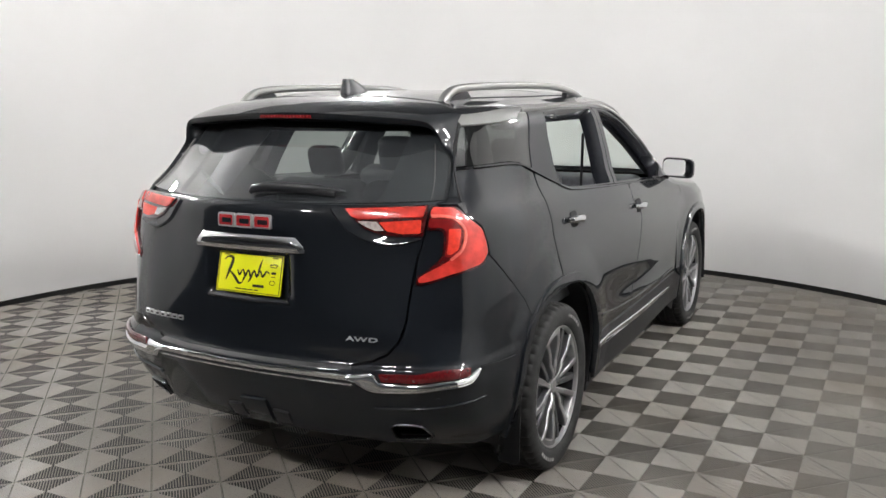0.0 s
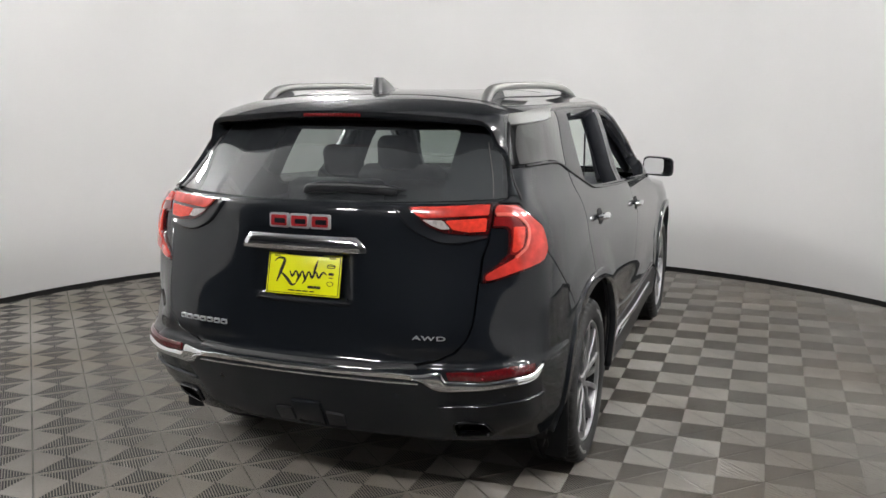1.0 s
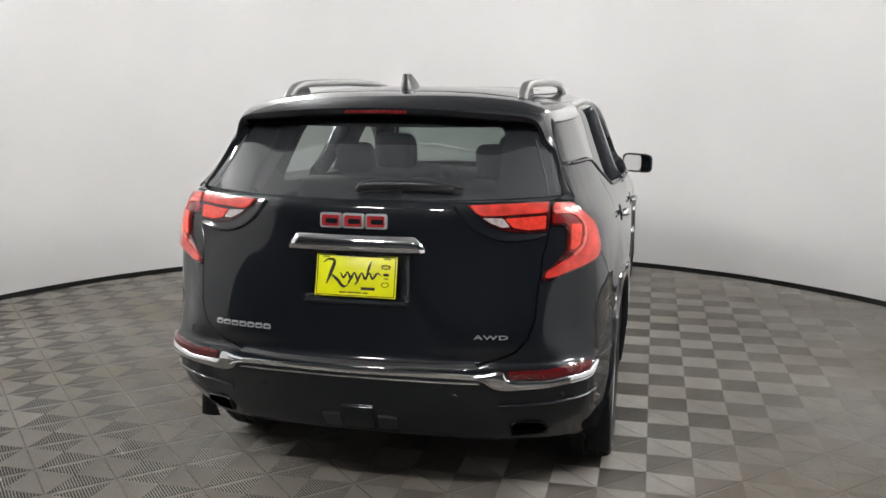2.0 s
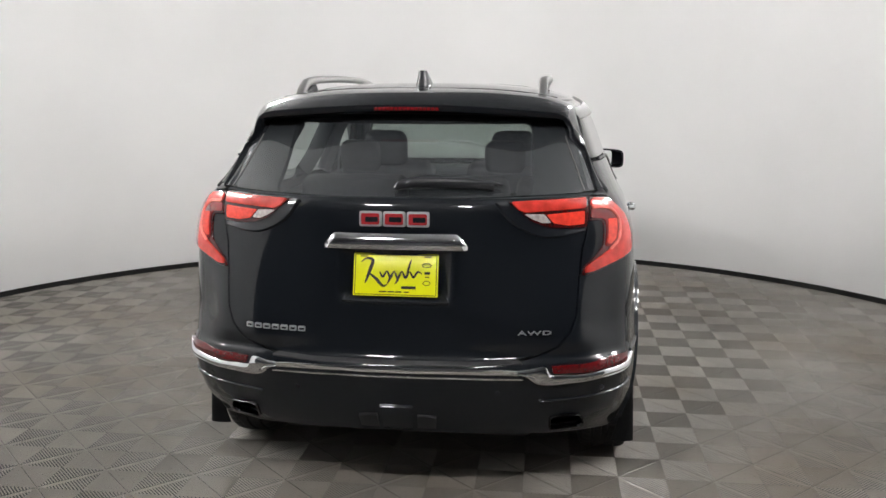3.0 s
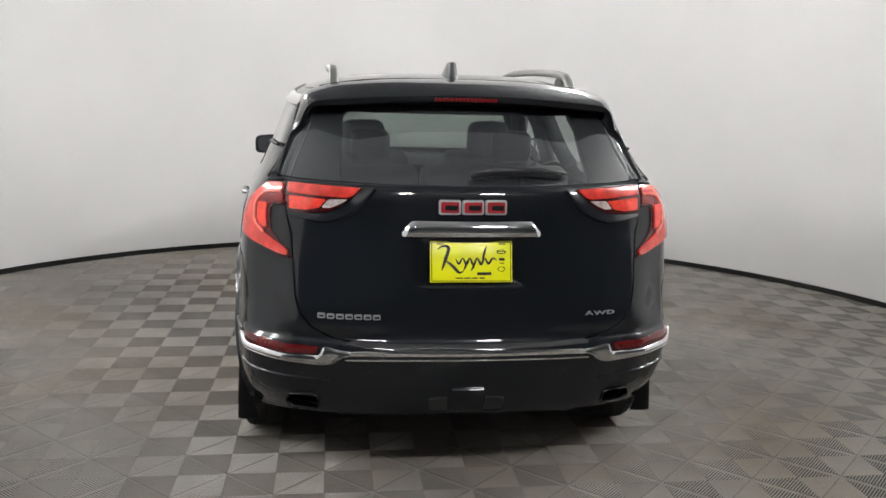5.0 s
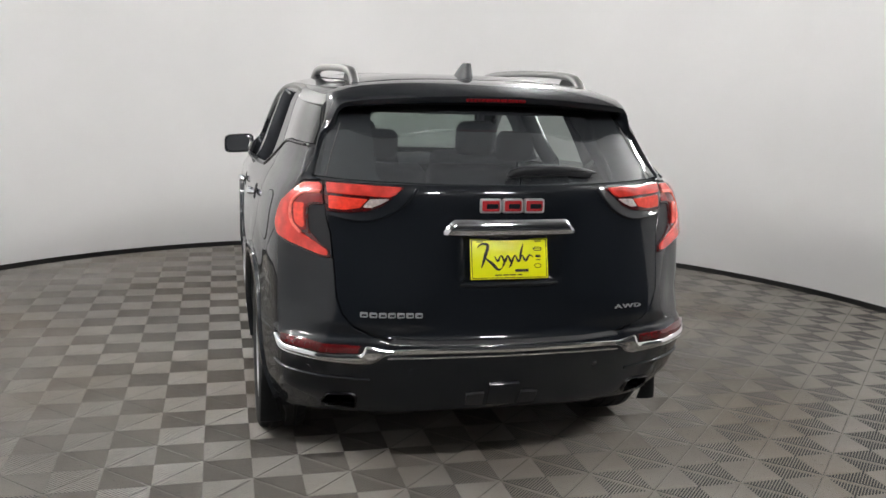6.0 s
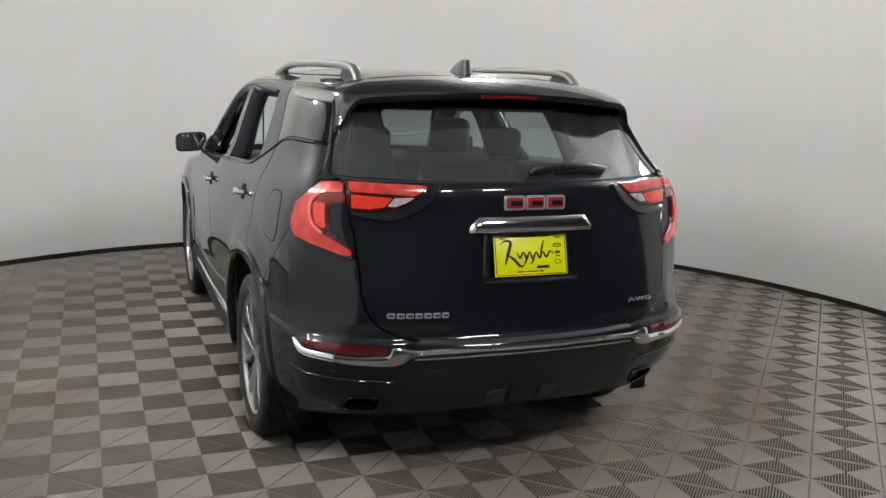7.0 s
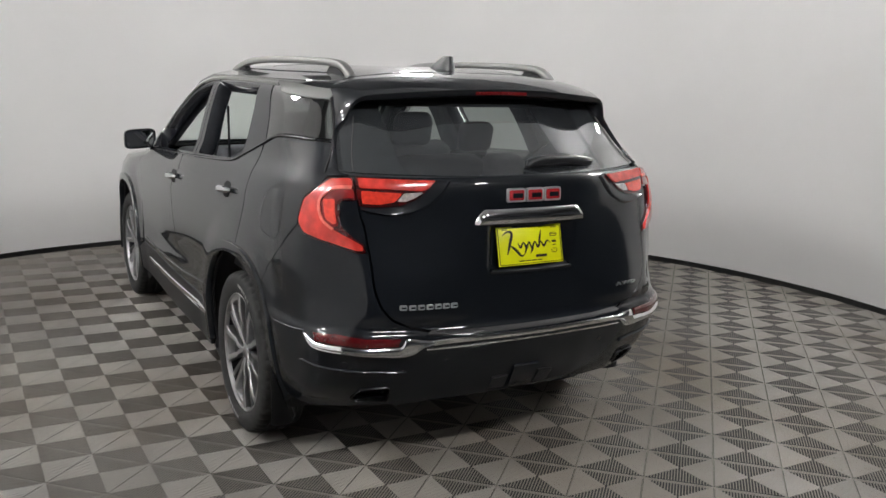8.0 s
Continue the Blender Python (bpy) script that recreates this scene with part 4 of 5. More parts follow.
for sx, f in SIDES:
    loft("bumper_trim", [a for a, _ in CORNER], [b for _, b in CORNER], [(0, -.006), (0, .003), (.08, .007), (.3, .0115), (.46, .0125), (.56, .0095), (.62, .0095), (.72, .0115), (.9, .0075), (1, .002), (1, -.006)],
         CHROME, bumper, "bright chrome bumper corner trim", side=sx)
    patch("reflector", [f(rounded(REFL, .004, 3))], REFLEX, bumper, .006, .008, .02, "dark red bumper reflector")
    patch("bumper_crease", [f(ribbon(smooth_line([Y(-.715, .656), Y(-.60, .645), Y(-.48, .645)]), .004, .003))], PAINT, bumper, .004, .008, .03)
    cr = smooth_line([X(.52, .505), X(.66, .512), X(.76, .520), Y(-.68, .535)])
    patch("bumper_crease", [f(ribbon(cr, .006, .004))], PAINT, bumper, .008, .012, .02)
    for a, b in ((.37, .545), (.745, .548)):
        patch("parking_sensor", [f([(X(a, b)[0] + .011 * math.cos(t * math.pi / 8), b + .011 * math.sin(t * math.pi / 8)) for t in range(16)])], GLOSSBLK, bumper, .0015, .004, .01, "round black parking sensor")
    # exhaust finisher: a four-sided bright rim in the bumper's opening and a dark pipe behind
    ex = new("exhaust_tip")
    ex.parent = car
    tagged(ex, "chrome-edged four-sided exhaust tip")

    def tip_ring(bm, grow, off, back):
        ring = []
        for a, b in rounded([(.622 + (a - .622) * grow, .404 + (b - .404) * grow) for a, b in TIP], .010, 3):
            p = skin(*X(a, b)) + skin_n(*X(a, b)) * off
            ring.append(bm.verts.new((p.x * sx, p.y + back, p.z)))
        return ring
    for nm, rows, m, lab in (("finisher", ((1.03, -.03, 0), (1.03, .006, 0), (1.0, .011, 0), (.95, .010, 0), (.91, .003, 0), (.89, -.02, .03)), SMOKED, "smoked chrome rim"),
                             ("tailpipe", ((.90, -.012, .02), (.88, -.012, .16)), INNER, "black inside of the tailpipe")):
        bm = bmesh.new()
        rings = [tip_ring(bm, *r) for r in rows]
        for r0, r1 in zip(rings, rings[1:]):
            for k in range(len(r0)):
                bm.faces.new((r0[k], r0[(k + 1) % len(r0)], r1[(k + 1) % len(r0)], r1[k]))
        if nm == "tailpipe":
            bm.faces.new(rings[-1])
        part(nm, bm, m, ex, lab, smooth=True)
    # mud flap behind the tyre
    bm = bmesh.new()
    rows = []
    for k in range(7):
        t = k / 6
        z = .192 + .29 * t
        y = -.478 + .030 * t ** 1.6
        xi = .815 + .072 * t ** .8
        rows.append([bm.verts.new((sx * (xi + (.906 - .006 * t - xi) * u), y + dy, z + .018 * (1 - t) * abs(u - .5) ** 3)) for u, dy in
                     ((0, .002), (.25, -.002), (.6, -.002), (.85, 0), (1, .008), (.98, .016), (.85, .010), (.25, .008), (.03, .010))])
    for r0, r1 in zip(rows, rows[1:]):
        for k in range(9):
            bm.faces.new((r0[k], r0[(k + 1) % 9], r1[(k + 1) % 9], r1[k]))
    bm.faces.new(rows[0])
    bm.faces.new(rows[-1][::-1])
    part("mud_flap", bm, FLAPM, car, "black plastic mud flap behind the rear wheel", smooth=True)
# ledge on the bumper top, lower edge line, tow cover
patch("step_pad", [rounded([X(-.46, .662), X(-.3, .656), X(.3, .656), X(.46, .662), X(.44, .674), X(.3, .668), X(-.3, .668), X(-.44, .674)], .006)], PLASTIC, bumper, .005, .012, .03, "black plastic step on the bumper")
patch("lower_trim_line", [ribbon([X(-.46, .606), X(-.2, .612), X(0, .613), X(.2, .612), X(.46, .606)], .0022)], CHROME, bumper, .004, .008, .03, "thin bright line below the chrome strip")
loft("tow_cover", [X(-.060, .488), X(0, .489), X(.060, .488)], [X(-.055, .378), X(0, .376), X(.055, .378)], [(0, -.006), (0, .006), (.03, .011), (.08, .012), (.9, .010), (1, .005), (1, -.006)], PAINT, bumper, "square tow hook cover")
for sgn in (-1, 1):
    loft("tow_plug", [X(sgn * .075, .446), X(sgn * .11, .446), X(sgn * .145, .440)], [X(sgn * .072, .378), X(sgn * .11, .377), X(sgn * .14, .380)], [(0, -.006), (0, .006), (.06, .010), (.9, .006), (1, -.006)], PLASTIC, bumper, "black plastic bracket end")
lowv = [X(-.52, .375), (0, .385), X(.52, .375), X(.44, .322), (0, .315), X(-.44, .322)]
patch("lower_valance", [lowv], PLASTIC, bumper, -.05, .02, .04, "black plastic lower valance")

# ---- tailgate details ----
def rear_frame(x, z, off=0.0):
    """A flat frame on the tail: x to the right, z up, y inwards."""
    s = s_rear(x, z)
    return skin(s, z) + skin_n(s, z) * off


# the chrome bar over the plate
bm = bmesh.new()
rings = []
BARP = [(-.925, 1.128), (-.962, 1.1265), (-.970, 1.121), (-.978, 1.106), (-.982, 1.092), (-.981, 1.078), (-.975, 1.067), (-.968, 1.0645), (-.93, 1.067)]
for i in range(25):
    u = -1 + 2 * i / 24
    ring_v = []
    for y, z in BARP:
        hw = .236 + (.268 - .236) * (1.126 - z) / .06
        ring_v.append(bm.verts.new((u * hw, y + .055 * (u * .25) ** 2 * 4 + .02 * smooth01(.93, 1, abs(u)), z)))
    rings.append(ring_v)
for i in range(24):
    for j in range(len(BARP) - 1):
        bm.faces.new((rings[i][j], rings[i][j + 1], rings[i + 1][j + 1], rings[i + 1][j]))
    bm.faces.new((rings[i][-1], rings[i][0], rings[i + 1][0], rings[i + 1][-1]))
bm.faces.new(rings[0])
bm.faces.new(rings[-1][::-1])
part("grip_bar", bm, CHROME, gate, "chrome grip bar over the plate", smooth=True)
loft("plate_ledge", [X(-.182, .893), X(-.176, .884), X(0, .883), X(.176, .884), X(.182, .893)], [X(-.188, .878), X(-.178, .869), X(0, .868), X(.178, .869), X(.188, .878)],
     [(0, -.006), (0, .004), (.25, .011), (.6, .012), (.9, .006), (1, -.006)], PAINT, gate, "thin gloss black bracket under the plate")

# number plate: plain shapes only
plate = tagged(new("number_plate"), "yellow dealer plate with black strokes and a thin black border", "number plate")
PM = Matrix.Translation((0, -.952, .972)) @ Euler((radians(-14), 0, 0)).to_matrix().to_4x4()


def plate_box(name, x, z, w, h, d, y, material, label="", turn=0.0, r=.002, parent=None):
    bm = bmesh.new()
    add_box(bm, x, y, z, w, d, h, r, Matrix.Rotation(radians(turn), 4, "Y"))
    for v in bm.verts:
        v.co = PM @ v.co
    return part(name, bm, material, parent or plate, label, smooth=True)


plate_box("plate_board", 0, 0, .306, .153, .003, 0, YELLOW, "yellow pressed plate board")
bm = bmesh.new()
for x, z, w, h in ((0, .0715, .294, .0022), (0, -.0715, .294, .0022), (-.147, 0, .0022, .141), (.147, 0, .0022, .141)):
    add_box(bm, x, -.0022, z, w, .0015, h)
bmesh.ops.transform(bm, matrix=PM, verts=bm.verts)
part("border_line", bm, INK, plate)


def brush(pts, widths):
    """A flat inked brush stroke on the plate through (x, z) places, with its half width at each."""
    line = smooth_line(pts, 6)
    ws = [w for w, _ in smooth_line([(w, 0) for w in widths], 6)]
    bm = bmesh.new()
    rows = []
    for i, p in enumerate(line):
        q0, q1 = line[max(i - 1, 0)], line[min(i + 1, len(line) - 1)]
        d = Vector((q1[0] - q0[0], q1[1] - q0[1])).normalized()
        k = max(.0006, ws[i])
        rows.append([bm.verts.new(PM @ Vector((p[0] - d.y * a * k, y, p[1] + d.x * a * k))) for a, y in ((1, -.0012), (1, -.0026), (-1, -.0026), (-1, -.0012))])
    for r0, r1 in zip(rows, rows[1:]):
        for k in range(4):
            bm.faces.new((r0[k], r0[(k + 1) % 4], r1[(k + 1) % 4], r1[k]))
    bm.faces.new(rows[0])
    bm.faces.new(rows[-1][::-1])
    return part("printed_stroke", bm, INK, plate)


# the printed script stands as one tall slanted stroke, a loose wave and a few ticks of its size and weight
brush([(-.126, .044), (-.106, .057), (-.084, .050), (-.096, .008), (-.110, -.032)], [.001, .0035, .0055, .006, .002])
brush([(-.096, .004), (-.070, -.016), (-.046, -.040), (-.028, -.034)], [.002, .0055, .0045, .001])
brush([(-.058, .010), (-.046, -.008), (-.032, .012), (-.018, -.010), (-.006, .012), (.008, -.012), (.022, .012), (.036, -.010), (.050, .012), (.064, -.008), (.080, .012), (.096, .004)],
      [.0015, .004, .0025, .0045, .0025, .0045, .0025, .0045, .0025, .004, .003, .001])
brush([(-.014, .004), (-.022, -.018), (-.030, -.034)], [.002, .004, .001])
brush([(.014, .004), (.008, -.018), (-.002, -.034)], [.002, .004, .001])
brush([(.056, .056), (.048, .030), (.042, .004)], [.001, .004, .003])
for x, z, w, h in ((.048, -.045, .052, .010), (-.015, -.061, .022, .0045), (.012, -.061, .022, .0045), (.04, -.061, .018, .0045), (-.045, -.061, .026, .0045), (.112, .038, .034, .0022), (.112, .030, .028, .0022), (.114, .008, .02, .009), (.114, -.006, .016, .003)):
    plate_box("printed_bar", x, z, w, h, .0014, -.0024, INK, r=0)
for k, (cz, rx, rz) in enumerate(((.036, .017, .008), (-.028, .014, .009))):
    bm = bmesh.new()
    ro = [bm.verts.new(PM @ Vector((.112 + rx * math.cos(t * math.pi / 12), -.003, cz + rz * math.sin(t * math.pi / 12)))) for t in range(24)]
    ri = [bm.verts.new(PM @ Vector((.112 + rx * .82 * math.cos(t * math.pi / 12), -.003, cz + rz * .78 * math.sin(t * math.pi / 12)))) for t in range(24)]
    for j in range(24):
        bm.faces.new((ro[j], ro[(j + 1) % 24], ri[(j + 1) % 24], ri[j]))
    part("printed_ring", bm, INK, plate)
# mount slots as solid bars, their shade put into a darker yellow
for x in (-.115, .115):
    plate_box("slot_shade_bar", x, .0655, .026, .006, .003, -.0016, mat("slot_shade", (.35, .32, .02), .5), r=.001)

# badge: three plain red blocks with bright rims
for x0, x1 in ((-.125, -.046), (-.040, .038), (.044, .122)):
    def bp(x, z):
        return X(x, z)
    h0, h1 = 1.149, 1.200
    patch("badge_block", [rounded([bp(x0, h0), bp(x1, h0), bp(x1, h1), bp(x0, h1)], .008, 3)], BADGE, gate, .011, .010, .02, "bright rim of a badge block")
    patch("badge_inset", [rounded([bp(x0 + .007, h0 + .007), bp(x1 - .007, h0 + .007), bp(x1 - .007, h1 - .007), bp(x0 + .007, h1 - .007)], .006, 3)], BADGERED, gate, .0125, .003, .02, "red enamel badge block")
    patch("badge_slot", [rounded([bp(x0 + .022, h0 + .016), bp(x1 - .012, h0 + .016), bp(x1 - .012, h1 - .018), bp(x0 + .022, h1 - .018)], .003, 2)], PAINT, gate, .0135, .002, .02)
# model name as seven plain bright bars
for i in range(7):
    x = -.560 + i * .0335
    z = .769 - .0006 * i
    patch("name_bar", [rounded([X(x, z - .0085), X(x + .025, z - .0085), X(x + .025, z + .0085), X(x, z + .0085)], .003, 2)], BADGE, gate, .008, .006, .012, "small bright letter-high bar")
    patch("name_bar_slot", [[X(x + .006, z - .003), X(x + .022, z - .003), X(x + .022, z + .003), X(x + .006, z + .003)]], PAINT, gate, .0088, .001, .012)
# drive badge, lettered
cu = bpy.data.curves.new("drive_badge", "FONT")
cu.offset = .0003
cu.body, cu.size, cu.extrude, cu.align_x, cu.space_character = "AWD", .034, .003, "LEFT", 1.1
tmp = bpy.data.objects.new("drive_badge_text", cu)
scene.collection.objects.link(tmp)
bpy.context.view_layer.update()
me = bpy.data.meshes.new_from_object(tmp.evaluated_get(bpy.context.evaluated_depsgraph_get()))
bpy.data.objects.remove(tmp)
me.materials.clear()
me.materials.append(BADGE)
wmax = max(v.co.x for v in me.vertices)
for v in me.vertices:
    x, z = .438 + v.co.x / wmax * .116, .768 + v.co.y * .62
    q = rear_frame(x, z, .011 + v.co.z)
    v.co = q
me.update()
awd = new("drive_badge", me)
awd.parent = gate
tagged(awd, "small chrome lettered badge")

# wiper under its cover
pw = [rear_frame(x, z, o) for x, z, o in ((-.005, 1.266, .012), (.01, 1.272, .022), (.06, 1.277, .027), (.15, 1.280, .026), (.25, 1.281, .023), (.32, 1.280, .018), (.37, 1.278, .012))]
sweep("wiper_cover", pw, [(a, b) for a, b in oval(.018, .019, 12, 2.6)], FINM, car, "satin black rear wiper and cover", scales=[(.5, .5), (1, .9), (1, 1), (1, .95), (.9, .8), (.7, .55), (.3, .25)])
pw2 = [rear_frame(x, z, o) for x, z, o in ((.01, 1.272, .020), (.1, 1.274, .022), (.25, 1.274, .018), (.34, 1.270, .012))]
sweep("wiper_blade", pw2, oval(.008, .012, 8), PLASTIC, car, "black wiper blade")
for sx, f in SIDES:
    patch("window_seal_line", [f(ribbon([X(.668, 1.262), X(.648, 1.315), X(.630, 1.36), X(.612, 1.405), X(.595, 1.45)], .0008))], LINER, car, .0005, .003, .03)

# ---- roof rails and aerial ----
for sx in (1, -1):
    rail = new("roof_rail")
    rail.parent = car
    tagged(rail, "satin silver roof rail")
    pts = smooth_line([(-.332, 1.598), (-.314, 1.617), (-.276, 1.641), (-.22, 1.657), (-.10, 1.666), (.1, 1.671), (.5, 1.675), (.9, 1.668), (1.10, 1.653), (1.24, 1.632), (1.33, 1.610), (1.37, 1.594)], 5)
    sweep("bar", [(sx * (.505 + .02 * smooth01(-.3, .5, a) - .02 * smooth01(.6, 1.4, a)), a, b - .006) for a, b in pts], oval(.019, .018, 14, 3.6), SATIN, rail, "satin silver rail bar", scales=[(1, .9 + .35 * smooth01(12, 0, k)) for k in range(len(pts))])
    for y0, y1, zt in ((-.32, -.08, 1.652), (1.10, 1.33, 1.662)):
        bm = bmesh.new()
        prof = [(y0, roof(.505, y0).z - .005), (y1, roof(.505, y1).z - .005), (y1 - (.05 if y0 < 0 else .12), zt - .006 if y0 < 0 else 1.63), (y0 + (.12 if y0 < 0 else -.0), zt - .01 if y0 < 0 else 1.66)]
        if y0 > 0:
            prof = [(y0 - .02, roof(.505, y0).z - .005), (y1, roof(.505, y1).z - .02), (y1 - .09, 1.630), (y0 + .03, 1.655)]
        va = [bm.verts.new((sx * .492, a, b)) for a, b in prof]
        vb = [bm.verts.new((sx * .520, a, b)) for a, b in prof]
        bm.faces.new(va)
        bm.faces.new(vb[::-1])
        for j in range(4):
            bm.faces.new((va[j], va[(j + 1) % 4], vb[(j + 1) % 4], vb[j]))
        bmesh.ops.bevel(bm, geom=list(bm.edges), offset=.004, segments=2, affect="EDGES")
        part("foot", bm, PLASTIC, rail, "dark rail foot", smooth=True)
    patch("roof_ditch", [ribbon([(sx * .50, -.46), (sx * .515, -.2), (sx * .525, .5), (sx * .505, 1.15)], .006)], INNER, car, .0015, .003, .06, "", roof, roof_n)
bm = bmesh.new()
rings = []
for t in np.linspace(0, 1, 9):
    z = 1.608 + .092 * t
    yr, yf = -.305 + .028 * t, -.070 - .150 * t ** 2.0
    hw = .025 * (1 - t) ** .9 + .016
    rings.append([bm.verts.new((hw * a, (yr + yf) / 2 + (yf - yr) / 2 * b, z)) for a, b in oval(1, 1, 20, 2.4)])
for i in range(8):
    for j in range(20):
        bm.faces.new((rings[i][j], rings[i][(j + 1) % 20], rings[i + 1][(j + 1) % 20], rings[i + 1][j]))
bm.faces.new(rings[-1])
bm.faces.new(rings[0][::-1])
part("roof_aerial", bm, FINM, car, "satin black shark-fin roof aerial", smooth=True)

# ---- wheels ----
def wheel():
    w = new("wheel")
    w.parent = car
    tagged(w, "two-tone alloy wheel with a black tyre")
    tread = [(.080, .262), (.092, .270), (.102, .286), (.106, .310), (.105, .334), (.100, .348), (.094, .357), (.086, .362), (.074, .365), (.060, .367), (.058, .359), (.046, .359), (.044, .3675),
             (.014, .368), (.012, .360), (-.012, .360), (-.014, .368), (-.044, .3675), (-.046, .359), (-.058, .359), (-.060, .367), (-.074, .365), (-.090, .360), (-.103, .340), (-.106, .31), (-.098, .276), (-.08, .262)]
    lathe("tyre", tread, RUBBER, w, 200, label="black road tyre with shoulder blocks", bumpf=lambda i, j: -.007 if j in (6, 7, 8, 9, 12, 21, 22) and i % 4 == 0 else (-.004 if j == 13 and i % 4 == 2 else 0))
    lathe("rim", [(.080, .2655), (.0895, .2705), (.0935, .2665), (.090, .2595), (.082, .2565), (.074, .255)], ALLOY, w, 72, label="bright machined rim")
    lathe("rim_barrel", [(.074, .2545), (.066, .252), (.01, .242), (-.075, .242), (-.078, .10), (-.078, .02)], POCKET, w, 48, label="dark grey rim barrel")
    # worn pale bars of raised writing on the sidewall
    for mid in (35, 215):
        for k in range(6):
            bm = bmesh.new()
            row = []
            for da in (-1.6, -.5, .6, 1.7):
                c, q = math.cos(radians(mid + 5.2 * k + da)), math.sin(radians(mid + 5.2 * k + da))
                row.append([bm.verts.new((x, r * c, r * q)) for x, r in ((.1005, .305), (.1068, .308), (.1068, .3215), (.1005, .324))])
            for r0, r1 in zip(row, row[1:]):
                for e in range(4):
                    bm.faces.new((r0[e], r0[(e + 1) % 4], r1[(e + 1) % 4], r1[e]))
            bm.faces.new(row[0])
            bm.faces.new(row[-1][::-1])
            part("sidewall_bar", bm, SCUFF, w)
    lathe("brake_disc", [(-.012, .03), (-.012, .062), (.0, .064), (.0, .085), (-.016, .088), (-.016, .160), (-.03, .160), (-.03, .05)], DISC, w, 48, label="grey brake disc")
    lathe("hub_cap", [(.076, .0), (.076, .024), (.073, .031), (.066, .034), (.05, .036)], ALLOY, w, 32, label="round centre cap")

    def prong(bm, r0, a0, r1, a1, w0, w1, x0, x1, dep):
        """A tapered spoke leg from radius r0 at the angle a0 to r1 at a1."""
        n = 6
        rings = []
        for i in range(n + 1):
            t = i / n
            r = r0 + (r1 - r0) * t
            a = radians(a0 + (a1 - a0) * (t ** 1.3))
            hw = (w0 + (w1 - w0) * t) / 2
            x = x0 + (x1 - x0) * t + .006 * math.sin(math.pi * t)
            c, s = math.cos(a), math.sin(a)
            ring = []
            for u, v in ((-hw, -dep), (-hw, -.004), (-hw + .004, 0), (hw - .004, 0), (hw, -.004), (hw, -dep)):
                ring.append(bm.verts.new((x + v, r * c - u * s, r * s + u * c)))
            rings.append(ring)
        for i in range(n):
            for j in range(6):
                bm.faces.new((rings[i][j], rings[i][(j + 1) % 6], rings[i + 1][(j + 1) % 6], rings[i + 1][j]))
        bm.faces.new(rings[0])
        bm.faces.new(rings[-1][::-1])

    for k in range(5):
        a = 90 + 72 * k
        # a looped twin spoke: two bright legs that meet in an arch at the rim
        bm = bmesh.new()
        for e in (-1, 1):
            prong(bm, .030, a + e * 5, .125, a + e * 16, .020, .024, .071, .080, .036)
            prong(bm, .120, a + e * 15.6, .258, a + e * 16.5, .024, .030, .0797, .087, .036)
        arc = []
        for da in np.linspace(-17, 17, 9):
            c, q = math.cos(radians(a + da)), math.sin(radians(a + da))
            arc.append([bm.verts.new((x, r * c, r * q)) for x, r in ((.056, .231), (.080, .232), (.087, .236), (.087, .258), (.056, .258))])
        for r0, r1 in zip(arc, arc[1:]):
            for e in range(5):
                bm.faces.new((r0[e], r0[(e + 1) % 5], r1[(e + 1) % 5], r1[e]))
        bm.faces.new(arc[0])
        bm.faces.new(arc[-1][::-1])
        part("spoke", bm, ALLOY, w, "machined looped twin spoke", smooth=True)
        bm = bmesh.new()
        prong(bm, .034, a, .244, a, .016, .110, .046, .054, .018)
        part("spoke_pocket", bm, POCKET, w, "dark grey recess within the spoke", smooth=True)
        bm = bmesh.new()
        prong(bm, .040, a - 36, .256, a - 36, .022, .030, .060, .078, .032)
        part("spoke", bm, SPOKEGREY, w, "grey painted inner spoke", smooth=True)
        bm = bmesh.new()
        bmesh.ops.create_cone(bm, cap_ends=True, segments=6, radius1=.010, radius2=.009, depth=.02,
                              matrix=Matrix.Translation((.062, .056 * math.cos(radians(a - 36)), .056 * math.sin(radians(a - 36)))) @ Matrix.Rotation(radians(90), 4, "Y"))
        part("wheel_nut", bm, CHROME, w)
    return w


w0 = wheel()
w0.matrix_basis = pose(.800, 0, .366, 12)
copy_thing(w0, pose(.785, 2.725, .366, 40))
copy_thing(w0, pose(-.800, 0, .366, 25, 0, 180))
copy_thing(w0, pose(-.785, 2.725, .366, 5, 0, 180))
# wheel housings and underbody
for cy in (0, 2.725):
    for sx in (1, -1):
        bm = bmesh.new()
        o = arch(cy, hw=.455, top=.838, base=.25)
        va = [bm.verts.new((sx * .885, a, b)) for a, b in o]
        vb = [bm.verts.new((sx * .52, a, b)) for a, b in o]
        for i in range(len(o) - 1):
            bm.faces.new((va[i], va[i + 1], vb[i + 1], vb[i]))
        bm.faces.new(vb)
        part("wheel_housing", bm, INNER, car, "black wheel arch liner", smooth=True)
box("underbody", (0, 1.45, .285), (1.40, 3.6, .05), INNER, car, r=.01, label="black underbody")
box("silencer", (0, -.62, .34), (1.0, .26, .10), INNER, car, r=.04, label="dark exhaust silencer")
bm = bmesh.new()
for sx in (1, -1):
    add_box(bm, sx * .45, 0, .34, .5, .10, .08, .02)
part("rear_axle", bm, INNER, car, "black rear suspension", smooth=True)
# bonnet closes the front
bn = [skin(s, 1.075) for s in np.linspace(1.9, SMAX, 30)]
bm = bmesh.new()
lo = [bm.verts.new((sx * p.x, p.y, 1.07)) for sx, seq in ((1, bn), (-1, bn[::-1])) for p in seq]
bm.faces.new(lo)
bmesh.ops.solidify(bm, geom=bm.faces[:], thickness=.02)
part("bonnet", bm, PAINT, car, "gloss black bonnet")

